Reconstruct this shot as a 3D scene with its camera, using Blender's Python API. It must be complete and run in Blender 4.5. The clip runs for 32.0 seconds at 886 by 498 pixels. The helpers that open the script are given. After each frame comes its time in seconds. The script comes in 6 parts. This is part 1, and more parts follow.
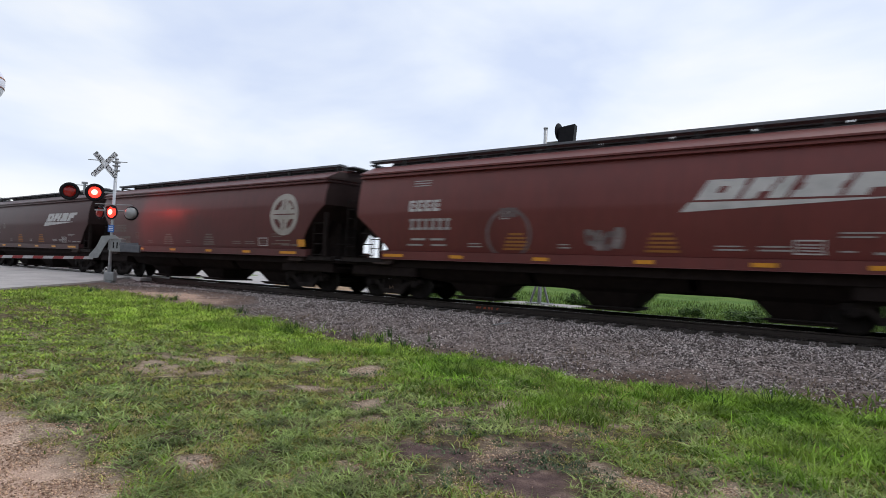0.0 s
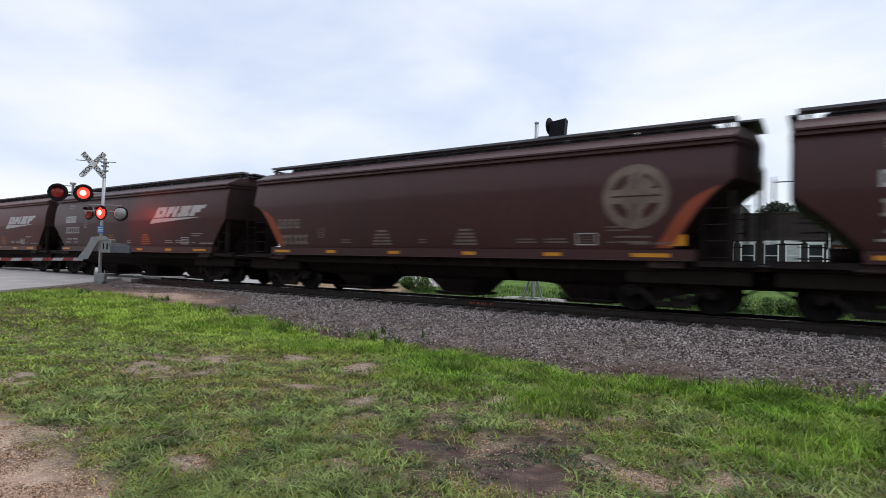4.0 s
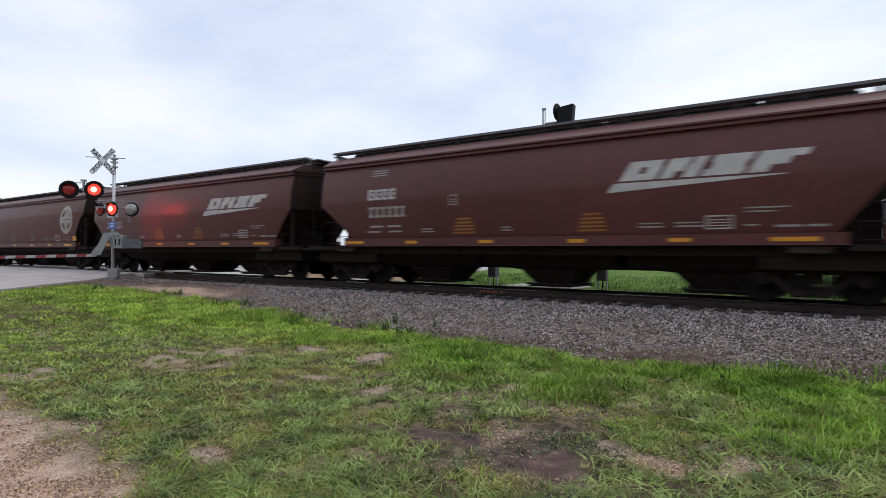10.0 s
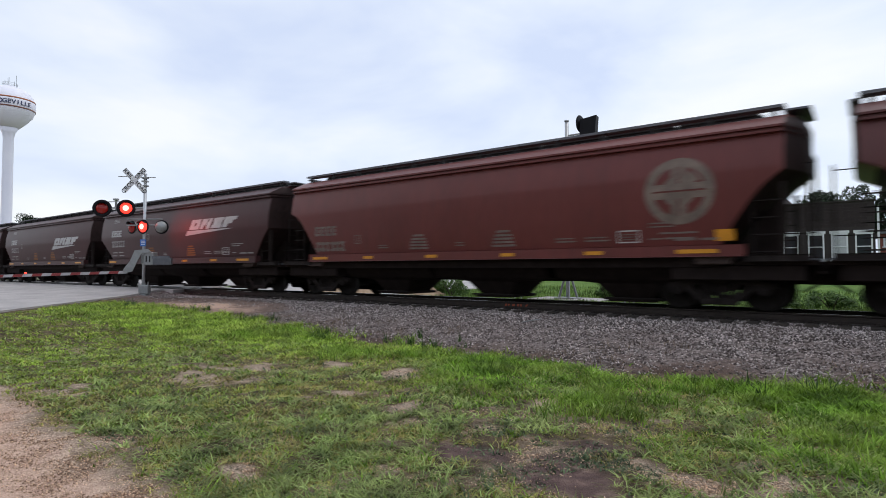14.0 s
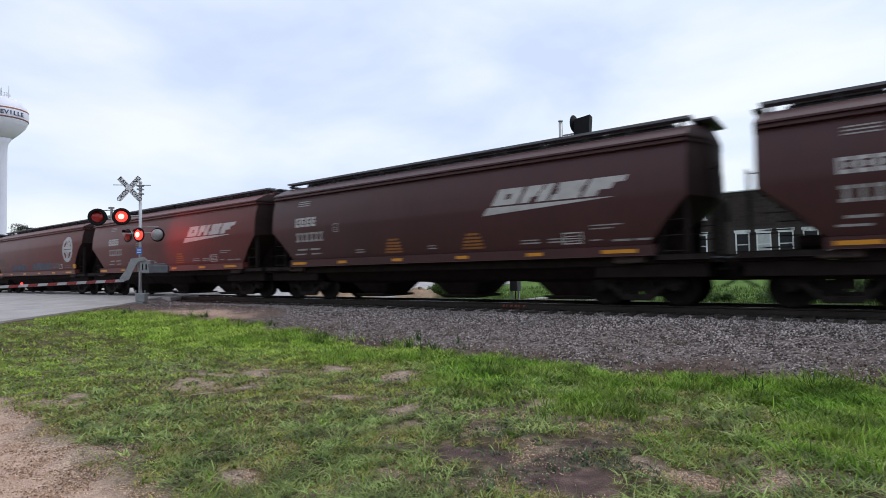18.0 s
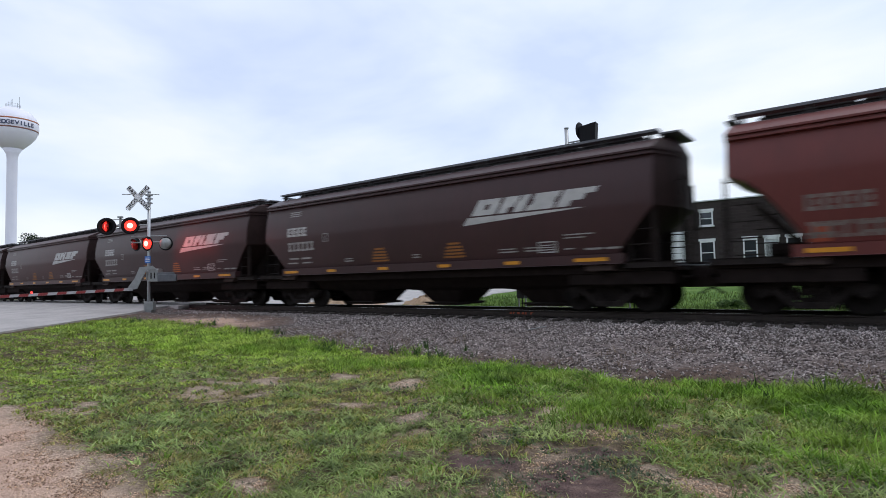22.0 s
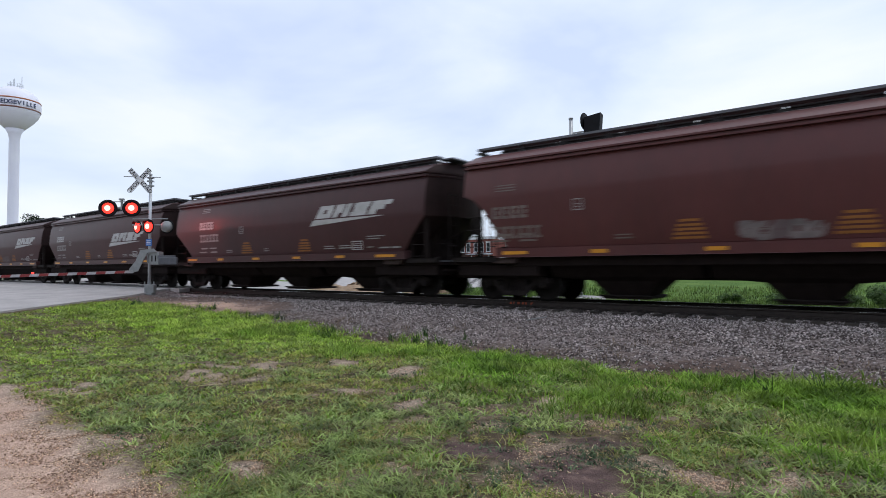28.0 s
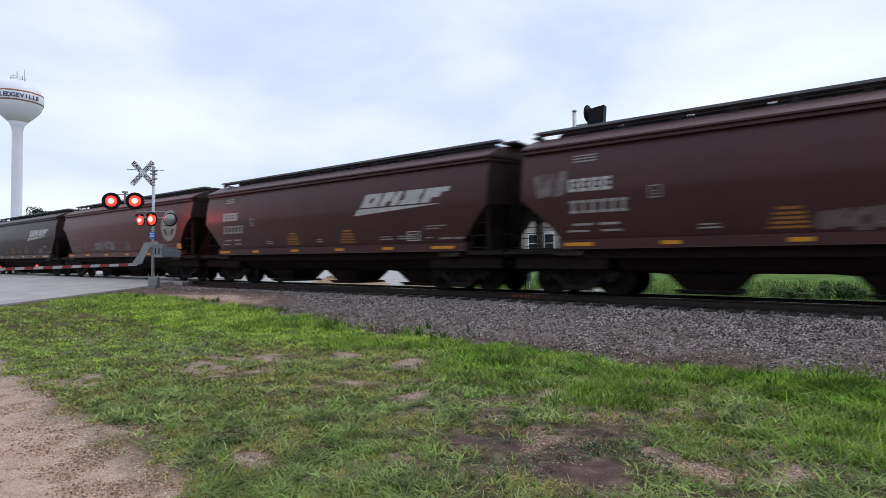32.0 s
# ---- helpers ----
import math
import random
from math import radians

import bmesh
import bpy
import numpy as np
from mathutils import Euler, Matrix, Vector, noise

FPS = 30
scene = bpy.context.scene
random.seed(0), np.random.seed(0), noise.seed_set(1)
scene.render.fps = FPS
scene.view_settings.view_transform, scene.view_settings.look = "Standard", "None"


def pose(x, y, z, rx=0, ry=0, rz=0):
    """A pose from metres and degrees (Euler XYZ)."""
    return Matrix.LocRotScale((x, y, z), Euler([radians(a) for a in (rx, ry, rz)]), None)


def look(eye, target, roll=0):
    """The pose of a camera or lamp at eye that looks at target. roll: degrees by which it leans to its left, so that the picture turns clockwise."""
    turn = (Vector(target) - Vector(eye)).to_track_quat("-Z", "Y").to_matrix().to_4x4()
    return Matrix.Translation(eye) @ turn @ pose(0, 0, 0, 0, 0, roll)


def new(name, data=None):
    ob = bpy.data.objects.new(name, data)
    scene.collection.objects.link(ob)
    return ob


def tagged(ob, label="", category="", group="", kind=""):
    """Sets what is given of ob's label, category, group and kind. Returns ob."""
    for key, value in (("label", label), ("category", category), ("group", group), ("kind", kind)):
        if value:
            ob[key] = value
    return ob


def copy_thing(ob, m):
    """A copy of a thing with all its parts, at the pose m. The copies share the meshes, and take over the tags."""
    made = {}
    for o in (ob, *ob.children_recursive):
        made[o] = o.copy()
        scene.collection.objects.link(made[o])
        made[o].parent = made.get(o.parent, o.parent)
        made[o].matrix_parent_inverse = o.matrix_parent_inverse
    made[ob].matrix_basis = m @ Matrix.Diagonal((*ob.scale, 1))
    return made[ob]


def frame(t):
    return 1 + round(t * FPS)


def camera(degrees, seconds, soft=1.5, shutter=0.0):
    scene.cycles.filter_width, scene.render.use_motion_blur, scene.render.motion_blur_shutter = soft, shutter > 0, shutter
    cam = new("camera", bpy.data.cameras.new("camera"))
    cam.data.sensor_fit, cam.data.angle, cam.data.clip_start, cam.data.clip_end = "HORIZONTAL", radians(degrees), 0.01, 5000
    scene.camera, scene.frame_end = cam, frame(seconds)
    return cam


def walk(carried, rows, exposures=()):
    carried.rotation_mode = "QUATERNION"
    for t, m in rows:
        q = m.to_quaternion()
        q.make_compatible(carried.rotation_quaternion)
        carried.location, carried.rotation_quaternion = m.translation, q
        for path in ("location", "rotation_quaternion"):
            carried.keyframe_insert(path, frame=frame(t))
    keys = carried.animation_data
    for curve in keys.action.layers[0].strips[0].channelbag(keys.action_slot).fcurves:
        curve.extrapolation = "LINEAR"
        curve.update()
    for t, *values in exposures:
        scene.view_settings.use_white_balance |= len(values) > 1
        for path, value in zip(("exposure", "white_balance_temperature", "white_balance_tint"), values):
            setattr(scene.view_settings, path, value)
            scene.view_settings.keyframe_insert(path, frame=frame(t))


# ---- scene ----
cam = camera(77.0, 32.0, soft=0.7, shutter=0.45)
PATH = [
    (0.0, pose(0.070, 0.023, 1.549, 92.23, -2.53, 34.56)),
    (0.5, pose(0.069, 0.024, 1.547, 92.17, -2.24, 34.48)),
    (1.0, pose(0.066, 0.022, 1.546, 92.08, -2.24, 34.62)),
    (1.5, pose(0.069, 0.025, 1.546, 91.96, -2.11, 34.78)),
    (2.0, pose(0.072, 0.034, 1.546, 91.82, -1.75, 34.46)),
    (2.5, pose(0.071, 0.043, 1.544, 91.86, -1.81, 33.87)),
    (3.0, pose(0.078, 0.038, 1.548, 92.07, -1.82, 33.70)),
    (3.5, pose(0.074, 0.039, 1.544, 92.02, -1.69, 33.75)),
    (5.5, pose(0.068, 0.037, 1.549, 91.38, -1.88, 34.31)),
    (6.0, pose(0.068, 0.034, 1.545, 91.35, -1.86, 34.37)),
    (6.5, pose(0.069, 0.033, 1.550, 91.28, -1.99, 34.45)),
    (7.0, pose(0.071, 0.037, 1.545, 91.24, -1.70, 34.50)),
    (7.5, pose(0.063, 0.046, 1.537, 90.75, -1.56, 34.55)),
    (8.0, pose(0.052, 0.055, 1.539, 90.27, -1.10, 34.77)),
    (8.5, pose(0.054, 0.070, 1.548, 89.72, -1.28, 34.62)),
    (9.0, pose(0.045, 0.056, 1.547, 89.36, -0.93, 34.46)),
    (9.5, pose(0.041, 0.047, 1.546, 89.35, -0.75, 34.94)),
    (9.7, pose(0.044, 0.038, 1.549, 90.33, -0.62, 34.86)),
    (10.0, pose(0.047, 0.024, 1.553, 90.69, -0.52, 34.77)),
    (10.5, pose(0.045, 0.023, 1.548, 90.64, -1.28, 34.42)),
    (11.0, pose(0.021, 0.032, 1.547, 90.39, -1.82, 34.35)),
    (11.5, pose(0.014, 0.032, 1.565, 91.07, -0.23, 35.75)),
    (12.0, pose(0.025, 0.024, 1.563, 91.56, -0.34, 35.68)),
    (12.5, pose(0.027, 0.014, 1.574, 91.76, 0.04, 36.76)),
    (13.0, pose(0.028, 0.013, 1.569, 91.87, 0.06, 36.82)),
    (13.5, pose(0.017, 0.014, 1.569, 92.03, -0.12, 37.07)),
    (15.5, pose(0.031, 0.007, 1.568, 92.07, 0.81, 37.09)),
    (16.0, pose(0.034, 0.009, 1.572, 92.19, 1.00, 36.94)),
    (16.5, pose(0.032, 0.008, 1.567, 92.32, 1.61, 36.86)),
    (17.0, pose(0.039, 0.002, 1.570, 92.51, 1.85, 36.85)),
    (17.5, pose(0.031, -0.007, 1.563, 92.56, 0.94, 36.89)),
    (18.0, pose(0.036, -0.002, 1.570, 92.26, 1.18, 36.87)),
    (18.5, pose(0.035, -0.007, 1.568, 92.24, 1.13, 36.82)),
    (19.0, pose(0.032, -0.007, 1.565, 92.29, 1.42, 36.89)),
    (19.5, pose(0.030, -0.014, 1.567, 92.31, 1.52, 37.13)),
    (20.0, pose(0.032, -0.013, 1.566, 92.26, 1.74, 37.07)),
    (20.5, pose(0.025, -0.012, 1.568, 92.14, 1.72, 37.28)),
    (21.0, pose(0.027, -0.024, 1.566, 92.32, 1.65, 37.41)),
    (21.5, pose(0.036, -0.023, 1.573, 92.37, 1.78, 37.42)),
    (22.0, pose(0.033, -0.033, 1.576, 93.03, 1.41, 37.50)),
    (22.5, pose(0.031, -0.029, 1.567, 93.10, 1.52, 37.38)),
    (23.0, pose(0.027, -0.029, 1.570, 92.93, 0.51, 37.04)),
    (23.5, pose(0.020, -0.027, 1.569, 92.77, 0.31, 36.90)),
    (24.0, pose(0.010, -0.013, 1.566, 92.48, 0.20, 37.10)),
    (24.5, pose(0.013, -0.014, 1.562, 92.56, 0.03, 37.10)),
    (25.0, pose(0.016, -0.017, 1.563, 92.18, 0.05, 37.38)),
    (25.5, pose(0.013, -0.009, 1.565, 91.54, -0.12, 37.35)),
    (27.5, pose(0.004, 0.004, 1.561, 91.86, 0.43, 37.31)),
    (28.0, pose(0.007, -0.002, 1.559, 91.91, 0.26, 37.57)),
    (28.5, pose(0.008, -0.000, 1.564, 91.57, 0.27, 37.48)),
    (29.0, pose(0.005, 0.004, 1.564, 91.41, 0.23, 37.39)),
    (29.5, pose(-0.001, 0.006, 1.559, 91.31, 0.19, 37.47)),
    (30.0, pose(-0.003, 0.002, 1.558, 91.25, -0.08, 37.45)),
    (30.5, pose(-0.004, -0.001, 1.554, 91.35, 0.24, 37.39)),
    (31.0, pose(-0.001, 0.004, 1.555, 91.24, 0.15, 37.50)),
    (31.5, pose(-0.003, -0.005, 1.557, 91.25, 0.20, 37.65)),
    (32.0, pose(-0.004, -0.007, 1.551, 91.20, 0.23, 37.83)),
]
walk(cam, PATH, [(0.0, 0.0, 6700, 12), (12.5, 0.0, 6680, 12), (17.0, 0.0, 6450, 12), (32.0, 0.0, 6380, 12)])

# ---- light ----
world = bpy.data.worlds.new("overcast_sky")
scene.world = world
world.use_nodes = True
wn, wl = world.node_tree.nodes, world.node_tree.links
wn.clear()
w_out = wn.new("ShaderNodeOutputWorld")
w_sky = wn.new("ShaderNodeTexSky")
w_sky.sky_type, w_sky.sun_disc = "NISHITA", False
w_sky.sun_elevation, w_sky.sun_rotation = radians(62), radians(20)
w_bg_sky = wn.new("ShaderNodeBackground")
w_bg_sky.inputs["Strength"].default_value = 0.02
w_cloud = wn.new("ShaderNodeBackground")
w_cloud.inputs["Strength"].default_value = 0.93
w_tc = wn.new("ShaderNodeTexCoord")
w_map = wn.new("ShaderNodeMapping")
w_map.inputs["Scale"].default_value = (1.0, 1.0, 2.6)
w_n = wn.new("ShaderNodeTexNoise")
w_n.inputs["Scale"].default_value, w_n.inputs["Detail"].default_value = 2.1, 5.0
w_n.inputs["Roughness"].default_value, w_n.inputs["Distortion"].default_value = 0.5, 0.25
w_r = wn.new("ShaderNodeValToRGB")
w_r.color_ramp.elements[0].position, w_r.color_ramp.elements[0].color = 0.36, (0.64, 0.745, 0.95, 1)
w_r.color_ramp.elements[1].position, w_r.color_ramp.elements[1].color = 0.64, (0.935, 0.98, 1.0, 1)
e = w_r.color_ramp.elements.new(0.5)
e.color = (0.785, 0.875, 1.0, 1)
w_add = wn.new("ShaderNodeAddShader")
wl.new(w_tc.outputs["Generated"], w_map.inputs["Vector"])
wl.new(w_map.outputs[0], w_n.inputs["Vector"])
wl.new(w_n.outputs["Fac"], w_r.inputs["Fac"])
wl.new(w_r.outputs["Color"], w_cloud.inputs["Color"])
wl.new(w_sky.outputs[0], w_bg_sky.inputs["Color"])
wl.new(w_bg_sky.outputs[0], w_add.inputs[0])
wl.new(w_cloud.outputs[0], w_add.inputs[1])
wl.new(w_add.outputs[0], w_out.inputs["Surface"])

sun_data = bpy.data.lights.new("sun", "SUN")
sun_data.energy, sun_data.angle, sun_data.color = 0.7, radians(30), (1.0, 0.96, 0.9)
sun = new("sun", sun_data)
sun.matrix_world = look((10, 34, 60), (-6, 14, 0))
# the red beam of the crossing lamps that face the far side of the track
beam_data = bpy.data.lights.new("rear_lamp_beam", "SPOT")
beam_data.energy, beam_data.color, beam_data.spot_size, beam_data.spot_blend, beam_data.shadow_soft_size = 130, (1.0, 0.05, 0.03), radians(120), 1.0, 0.15
beam = new("rear_lamp_beam", beam_data)
beam.matrix_world = look((-25.85, 11.5, 3.75), (-24.6, 13.25, 3.0))


# ---- materials ----
def mat(name, color, rough=0.6, metal=0.0, vary=0.25, scale=3.0, bump=0.0, bump_scale=60.0, dark=None, stretch=(1, 1, 1), rand=0.0, emit=0.0, spec=0.5):
    """A surface with two scales of variation, in object space."""
    m = bpy.data.materials.new(name)
    m.use_nodes = True
    n, l = m.node_tree.nodes, m.node_tree.links
    b = n["Principled BSDF"]
    b.inputs["Roughness"].default_value, b.inputs["Metallic"].default_value = rough, metal
    b.inputs["Specular IOR Level"].default_value = spec
    tc = n.new("ShaderNodeTexCoord")
    mp = n.new("ShaderNodeMapping")
    mp.inputs["Scale"].default_value = stretch
    l.new(tc.outputs["Object"], mp.inputs["Vector"])
    n1 = n.new("ShaderNodeTexNoise")
    n1.inputs["Scale"].default_value, n1.inputs["Detail"].default_value = scale, 6
    n2 = n.new("ShaderNodeTexNoise")
    n2.inputs["Scale"].default_value, n2.inputs["Detail"].default_value = scale * 11, 4
    l.new(mp.outputs[0], n1.inputs["Vector"])
    l.new(mp.outputs[0], n2.inputs["Vector"])
    add = n.new("ShaderNodeMath")
    add.operation = "MULTIPLY_ADD"
    add.inputs[1].default_value = 0.35
    l.new(n2.outputs["Fac"], add.inputs[0])
    mul = n.new("ShaderNodeMath")
    mul.operation = "MULTIPLY"
    mul.inputs[1].default_value = 0.65
    l.new(n1.outputs["Fac"], mul.inputs[0])
    l.new(mul.outputs[0], add.inputs[2])
    ramp = n.new("ShaderNodeValToRGB")
    d = dark or tuple(c * (1 - vary) for c in color)
    hi = tuple(min(1, c * (1 + vary)) for c in color)
    ramp.color_ramp.elements[0].position, ramp.color_ramp.elements[0].color = 0.32, (*d, 1)
    ramp.color_ramp.elements[1].position, ramp.color_ramp.elements[1].color = 0.68, (*hi, 1)
    l.new(add.outputs[0], ramp.inputs["Fac"])
    out = ramp.outputs["Color"]
    if rand:
        oi = n.new("ShaderNodeObjectInfo")
        hsv = n.new("ShaderNodeHueSaturation")
        mr = n.new("ShaderNodeMapRange")
        mr.inputs["To Min"].default_value, mr.inputs["To Max"].default_value = 1 - rand, 1 + rand
        l.new(oi.outputs["Random"], mr.inputs["Value"])
        l.new(mr.outputs[0], hsv.inputs["Value"])
        l.new(out, hsv.inputs["Color"])
        out = hsv.outputs["Color"]
    l.new(out, b.inputs["Base Color"])
    if bump:
        bp = n.new("ShaderNodeBump")
        n3 = n.new("ShaderNodeTexNoise")
        n3.inputs["Scale"].default_value, n3.inputs["Detail"].default_value = bump_scale, 5
        l.new(tc.outputs["Object"], n3.inputs["Vector"])
        bp.inputs["Strength"].default_value, bp.inputs["Distance"].default_value = bump, 0.02
        l.new(n3.outputs["Fac"], bp.inputs["Height"])
        l.new(bp.outputs[0], b.inputs["Normal"])
    if emit:
        b.inputs["Emission Color"].default_value = (*color, 1)
        b.inputs["Emission Strength"].default_value = emit
    return m


def foliage(name, low, high, rough=0.55, patch=None, patch_scale=0.8, amount=0.75, clump=0.0, skew=0.0):
    """Leaves or blades: a colour of its own for each island, and patches of another."""
    m = bpy.data.materials.new(name)
    m.use_nodes = True
    n, l = m.node_tree.nodes, m.node_tree.links
    b = n["Principled BSDF"]
    g = n.new("ShaderNodeNewGeometry")
    r = n.new("ShaderNodeValToRGB")
    r.color_ramp.elements[0].color, r.color_ramp.elements[1].color = (*low, 1), (*high, 1)
    r.color_ramp.elements[0].position = skew
    l.new(g.outputs["Random Per Island"], r.inputs["Fac"])
    col = r.outputs["Color"]
    if patch:
        tc = n.new("ShaderNodeTexCoord")
        t = n.new("ShaderNodeTexNoise")
        t.inputs["Scale"].default_value, t.inputs["Detail"].default_value = patch_scale, 5
        l.new(tc.outputs["Object"], t.inputs["Vector"])
        mr = n.new("ShaderNodeMapRange")
        mr.inputs["From Min"].default_value, mr.inputs["From Max"].default_value, mr.inputs["To Max"].default_value = 0.42, 0.62, amount
        l.new(t.outputs["Fac"], mr.inputs["Value"])
        mx0 = n.new("ShaderNodeMixRGB")
        mx0.inputs[2].default_value = (*patch, 1)
        l.new(mr.outputs[0], mx0.inputs[0])
        l.new(col, mx0.inputs[1])
        col = mx0.outputs[0]
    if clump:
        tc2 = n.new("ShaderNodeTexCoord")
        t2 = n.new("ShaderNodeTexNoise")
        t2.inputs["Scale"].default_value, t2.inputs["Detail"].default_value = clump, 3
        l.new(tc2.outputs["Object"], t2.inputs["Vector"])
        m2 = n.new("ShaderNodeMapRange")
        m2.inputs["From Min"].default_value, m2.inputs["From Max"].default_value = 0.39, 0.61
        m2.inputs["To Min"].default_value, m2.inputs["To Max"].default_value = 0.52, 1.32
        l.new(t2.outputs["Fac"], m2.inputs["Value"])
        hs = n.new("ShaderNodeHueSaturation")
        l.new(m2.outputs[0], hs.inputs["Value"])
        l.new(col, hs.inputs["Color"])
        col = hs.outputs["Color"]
    l.new(col, b.inputs["Base Color"])
    b.inputs["Roughness"].default_value = rough
    b.inputs["Specular IOR Level"].default_value = 0.3
    tr = n.new("ShaderNodeBsdfTranslucent")
    l.new(col, tr.inputs["Color"])
    mx = n.new("ShaderNodeMixShader")
    mx.inputs[0].default_value = 0.3
    l.new(b.outputs[0], mx.inputs[1])
    l.new(tr.outputs[0], mx.inputs[2])
    l.new(mx.outputs[0], n["Material Output"].inputs["Surface"])
    return m


def paint(name, c):
    """Weathered wagon paint: vertical streaks, faded patches, fine dust."""
    m = mat(name, c, 0.45, 0, 0.18, 0.5, 0.10, 9.0, None, (1, 1, 0.35), 0, 0, 0.36)
    n, l = m.node_tree.nodes, m.node_tree.links
    b = n["Principled BSDF"]
    base = b.inputs["Base Color"].links[0].from_socket
    tc = n.new("ShaderNodeTexCoord")
    mp = n.new("ShaderNodeMapping")
    mp.inputs["Scale"].default_value = (5.0, 5.0, 0.22)
    l.new(tc.outputs["Object"], mp.inputs["Vector"])
    s = n.new("ShaderNodeTexNoise")
    s.inputs["Scale"].default_value, s.inputs["Detail"].default_value = 1.6, 6
    l.new(mp.outputs[0], s.inputs["Vector"])
    r = n.new("ShaderNodeValToRGB")
    r.color_ramp.elements[0].position, r.color_ramp.elements[0].color = 0.45, (0, 0, 0, 1)
    r.color_ramp.elements[1].position, r.color_ramp.elements[1].color = 0.8, (0.5, 0.5, 0.5, 1)
    l.new(s.outputs["Fac"], r.inputs["Fac"])
    mx = n.new("ShaderNodeMixRGB")
    mx.inputs[2].default_value = (c[0] * 0.55 + 0.01, c[1] * 0.6 + 0.01, c[2] * 0.6 + 0.01, 1)
    l.new(r.outputs["Color"], mx.inputs[0])
    l.new(base, mx.inputs[1])
    l.new(mx.outputs[0], b.inputs["Base Color"])
    return m


PAINTS = {
    "brown": paint("brown_wagon_paint", (0.060, 0.0200, 0.0212)),
    "dark": paint("dark_brown_wagon_paint", (0.048, 0.0195, 0.021)),
    "red": paint("red_brown_wagon_paint", (0.135, 0.031, 0.0275)),
    "mid": paint("oxide_wagon_paint", (0.100, 0.029, 0.028)),
    "grey": paint("faded_grey_brown_wagon_paint", (0.054, 0.036, 0.037)),
}
M_BLACK = mat("black_underframe", (0.021, 0.0155, 0.0145), 0.85, 0, 0.3, 4, 0.2, 30, spec=0.06)
M_TRUCK = mat("grimy_cast_steel", (0.022, 0.0175, 0.0165), 0.8, 0, 0.5, 5, 0.3, 40, spec=0.12)
M_WHEEL = mat("worn_wheel_steel", (0.014, 0.0115, 0.0105), 0.8, 0, 0.3, 6, spec=0.1)
M_TREAD = mat("polished_tread", (0.02, 0.018, 0.017), 0.6, 0.3, 0.1, 6)
M_BOLSTER = mat("dusty_bolster_steel", (0.060, 0.042, 0.038), 0.8, 0, 0.4, 5, 0.2, 30, spec=0.15)
M_GALV = mat("galvanised_walkway", (0.12, 0.125, 0.14), 0.6, 0.2, 0.25, 5)
M_HATCH = mat("dark_roof_hatch", (0.020, 0.019, 0.019), 0.8, 0, 0.3, 3)
M_WHITE = mat("weathered_white_marking", (0.46, 0.45, 0.44), 0.6, 0, 0.18, 4)
M_FADED = mat("faded_marking", (0.15, 0.115, 0.10), 0.65, 0, 0.3, 3)
M_LOGOW = mat("cream_marking", (0.34, 0.31, 0.28), 0.6, 0, 0.2, 2.5)
M_LOGOF = mat("worn_cream_marking", (0.17, 0.125, 0.10), 0.65, 0, 0.4, 2.5)
M_AMBER = mat("amber_stencil", (0.27, 0.10, 0.015), 0.6, 0, 0.2, 5)
M_REFL = mat("yellow_reflector", (0.65, 0.27, 0.02), 0.35, 0, 0.15, 8)
M_GRAF_B = mat("blue_spray_paint", (0.042, 0.07, 0.12), 0.5, 0, 0.5, 2.5)
M_GRAF_W = mat("grey_spray_paint", (0.28, 0.27, 0.27), 0.5, 0, 0.4, 4)
M_GRAF_F = mat("worn_spray_paint", (0.17, 0.14, 0.135), 0.6, 0, 0.5, 4)
M_CABINET = mat("dark_grey_cabinet_paint", (0.075, 0.08, 0.085), 0.55, 0, 0.15, 5)
M_GRAF_D = mat("faint_spray_paint", (0.12, 0.085, 0.085), 0.6, 0, 0.3, 4)
M_ORANGE = mat("orange_paint_patch", (0.30, 0.055, 0.02), 0.6, 0, 0.2, 2)
M_RAIL = mat("rusty_rail_web", (0.035, 0.026, 0.022), 0.7, 0.3, 0.3, 8)
M_HEAD = mat("polished_rail_head", (0.5, 0.5, 0.5), 0.22, 0.95, 0.1, 9)
M_TIE = mat("creosoted_timber_tie", (0.045, 0.036, 0.030), 0.85, 0, 0.4, 5, 0.5, 40, None, (0.3, 1, 1), 0.3)
M_STONE = foliage("ballast_stone", (0.108, 0.087, 0.081), (0.86, 0.77, 0.745), 0.85, (0.17, 0.135, 0.122), 1.1, 0.35, skew=0.35)
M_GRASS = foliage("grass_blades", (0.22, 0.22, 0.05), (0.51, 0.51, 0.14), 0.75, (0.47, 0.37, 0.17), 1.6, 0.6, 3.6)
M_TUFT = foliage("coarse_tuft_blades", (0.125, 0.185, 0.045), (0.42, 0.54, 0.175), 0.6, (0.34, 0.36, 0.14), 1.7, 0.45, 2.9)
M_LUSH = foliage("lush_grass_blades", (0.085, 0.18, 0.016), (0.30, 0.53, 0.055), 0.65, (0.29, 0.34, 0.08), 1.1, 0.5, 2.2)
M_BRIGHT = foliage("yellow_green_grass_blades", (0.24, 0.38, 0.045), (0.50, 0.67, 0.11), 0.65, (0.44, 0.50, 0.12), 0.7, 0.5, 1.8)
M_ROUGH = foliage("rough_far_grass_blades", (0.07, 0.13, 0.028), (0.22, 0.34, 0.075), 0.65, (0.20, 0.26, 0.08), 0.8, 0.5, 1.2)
M_WEED = foliage("dark_weed_leaves", (0.03, 0.07, 0.018), (0.08, 0.15, 0.04))
M_DRY = foliage("dry_straw", (0.26, 0.19, 0.11), (0.48, 0.38, 0.25))
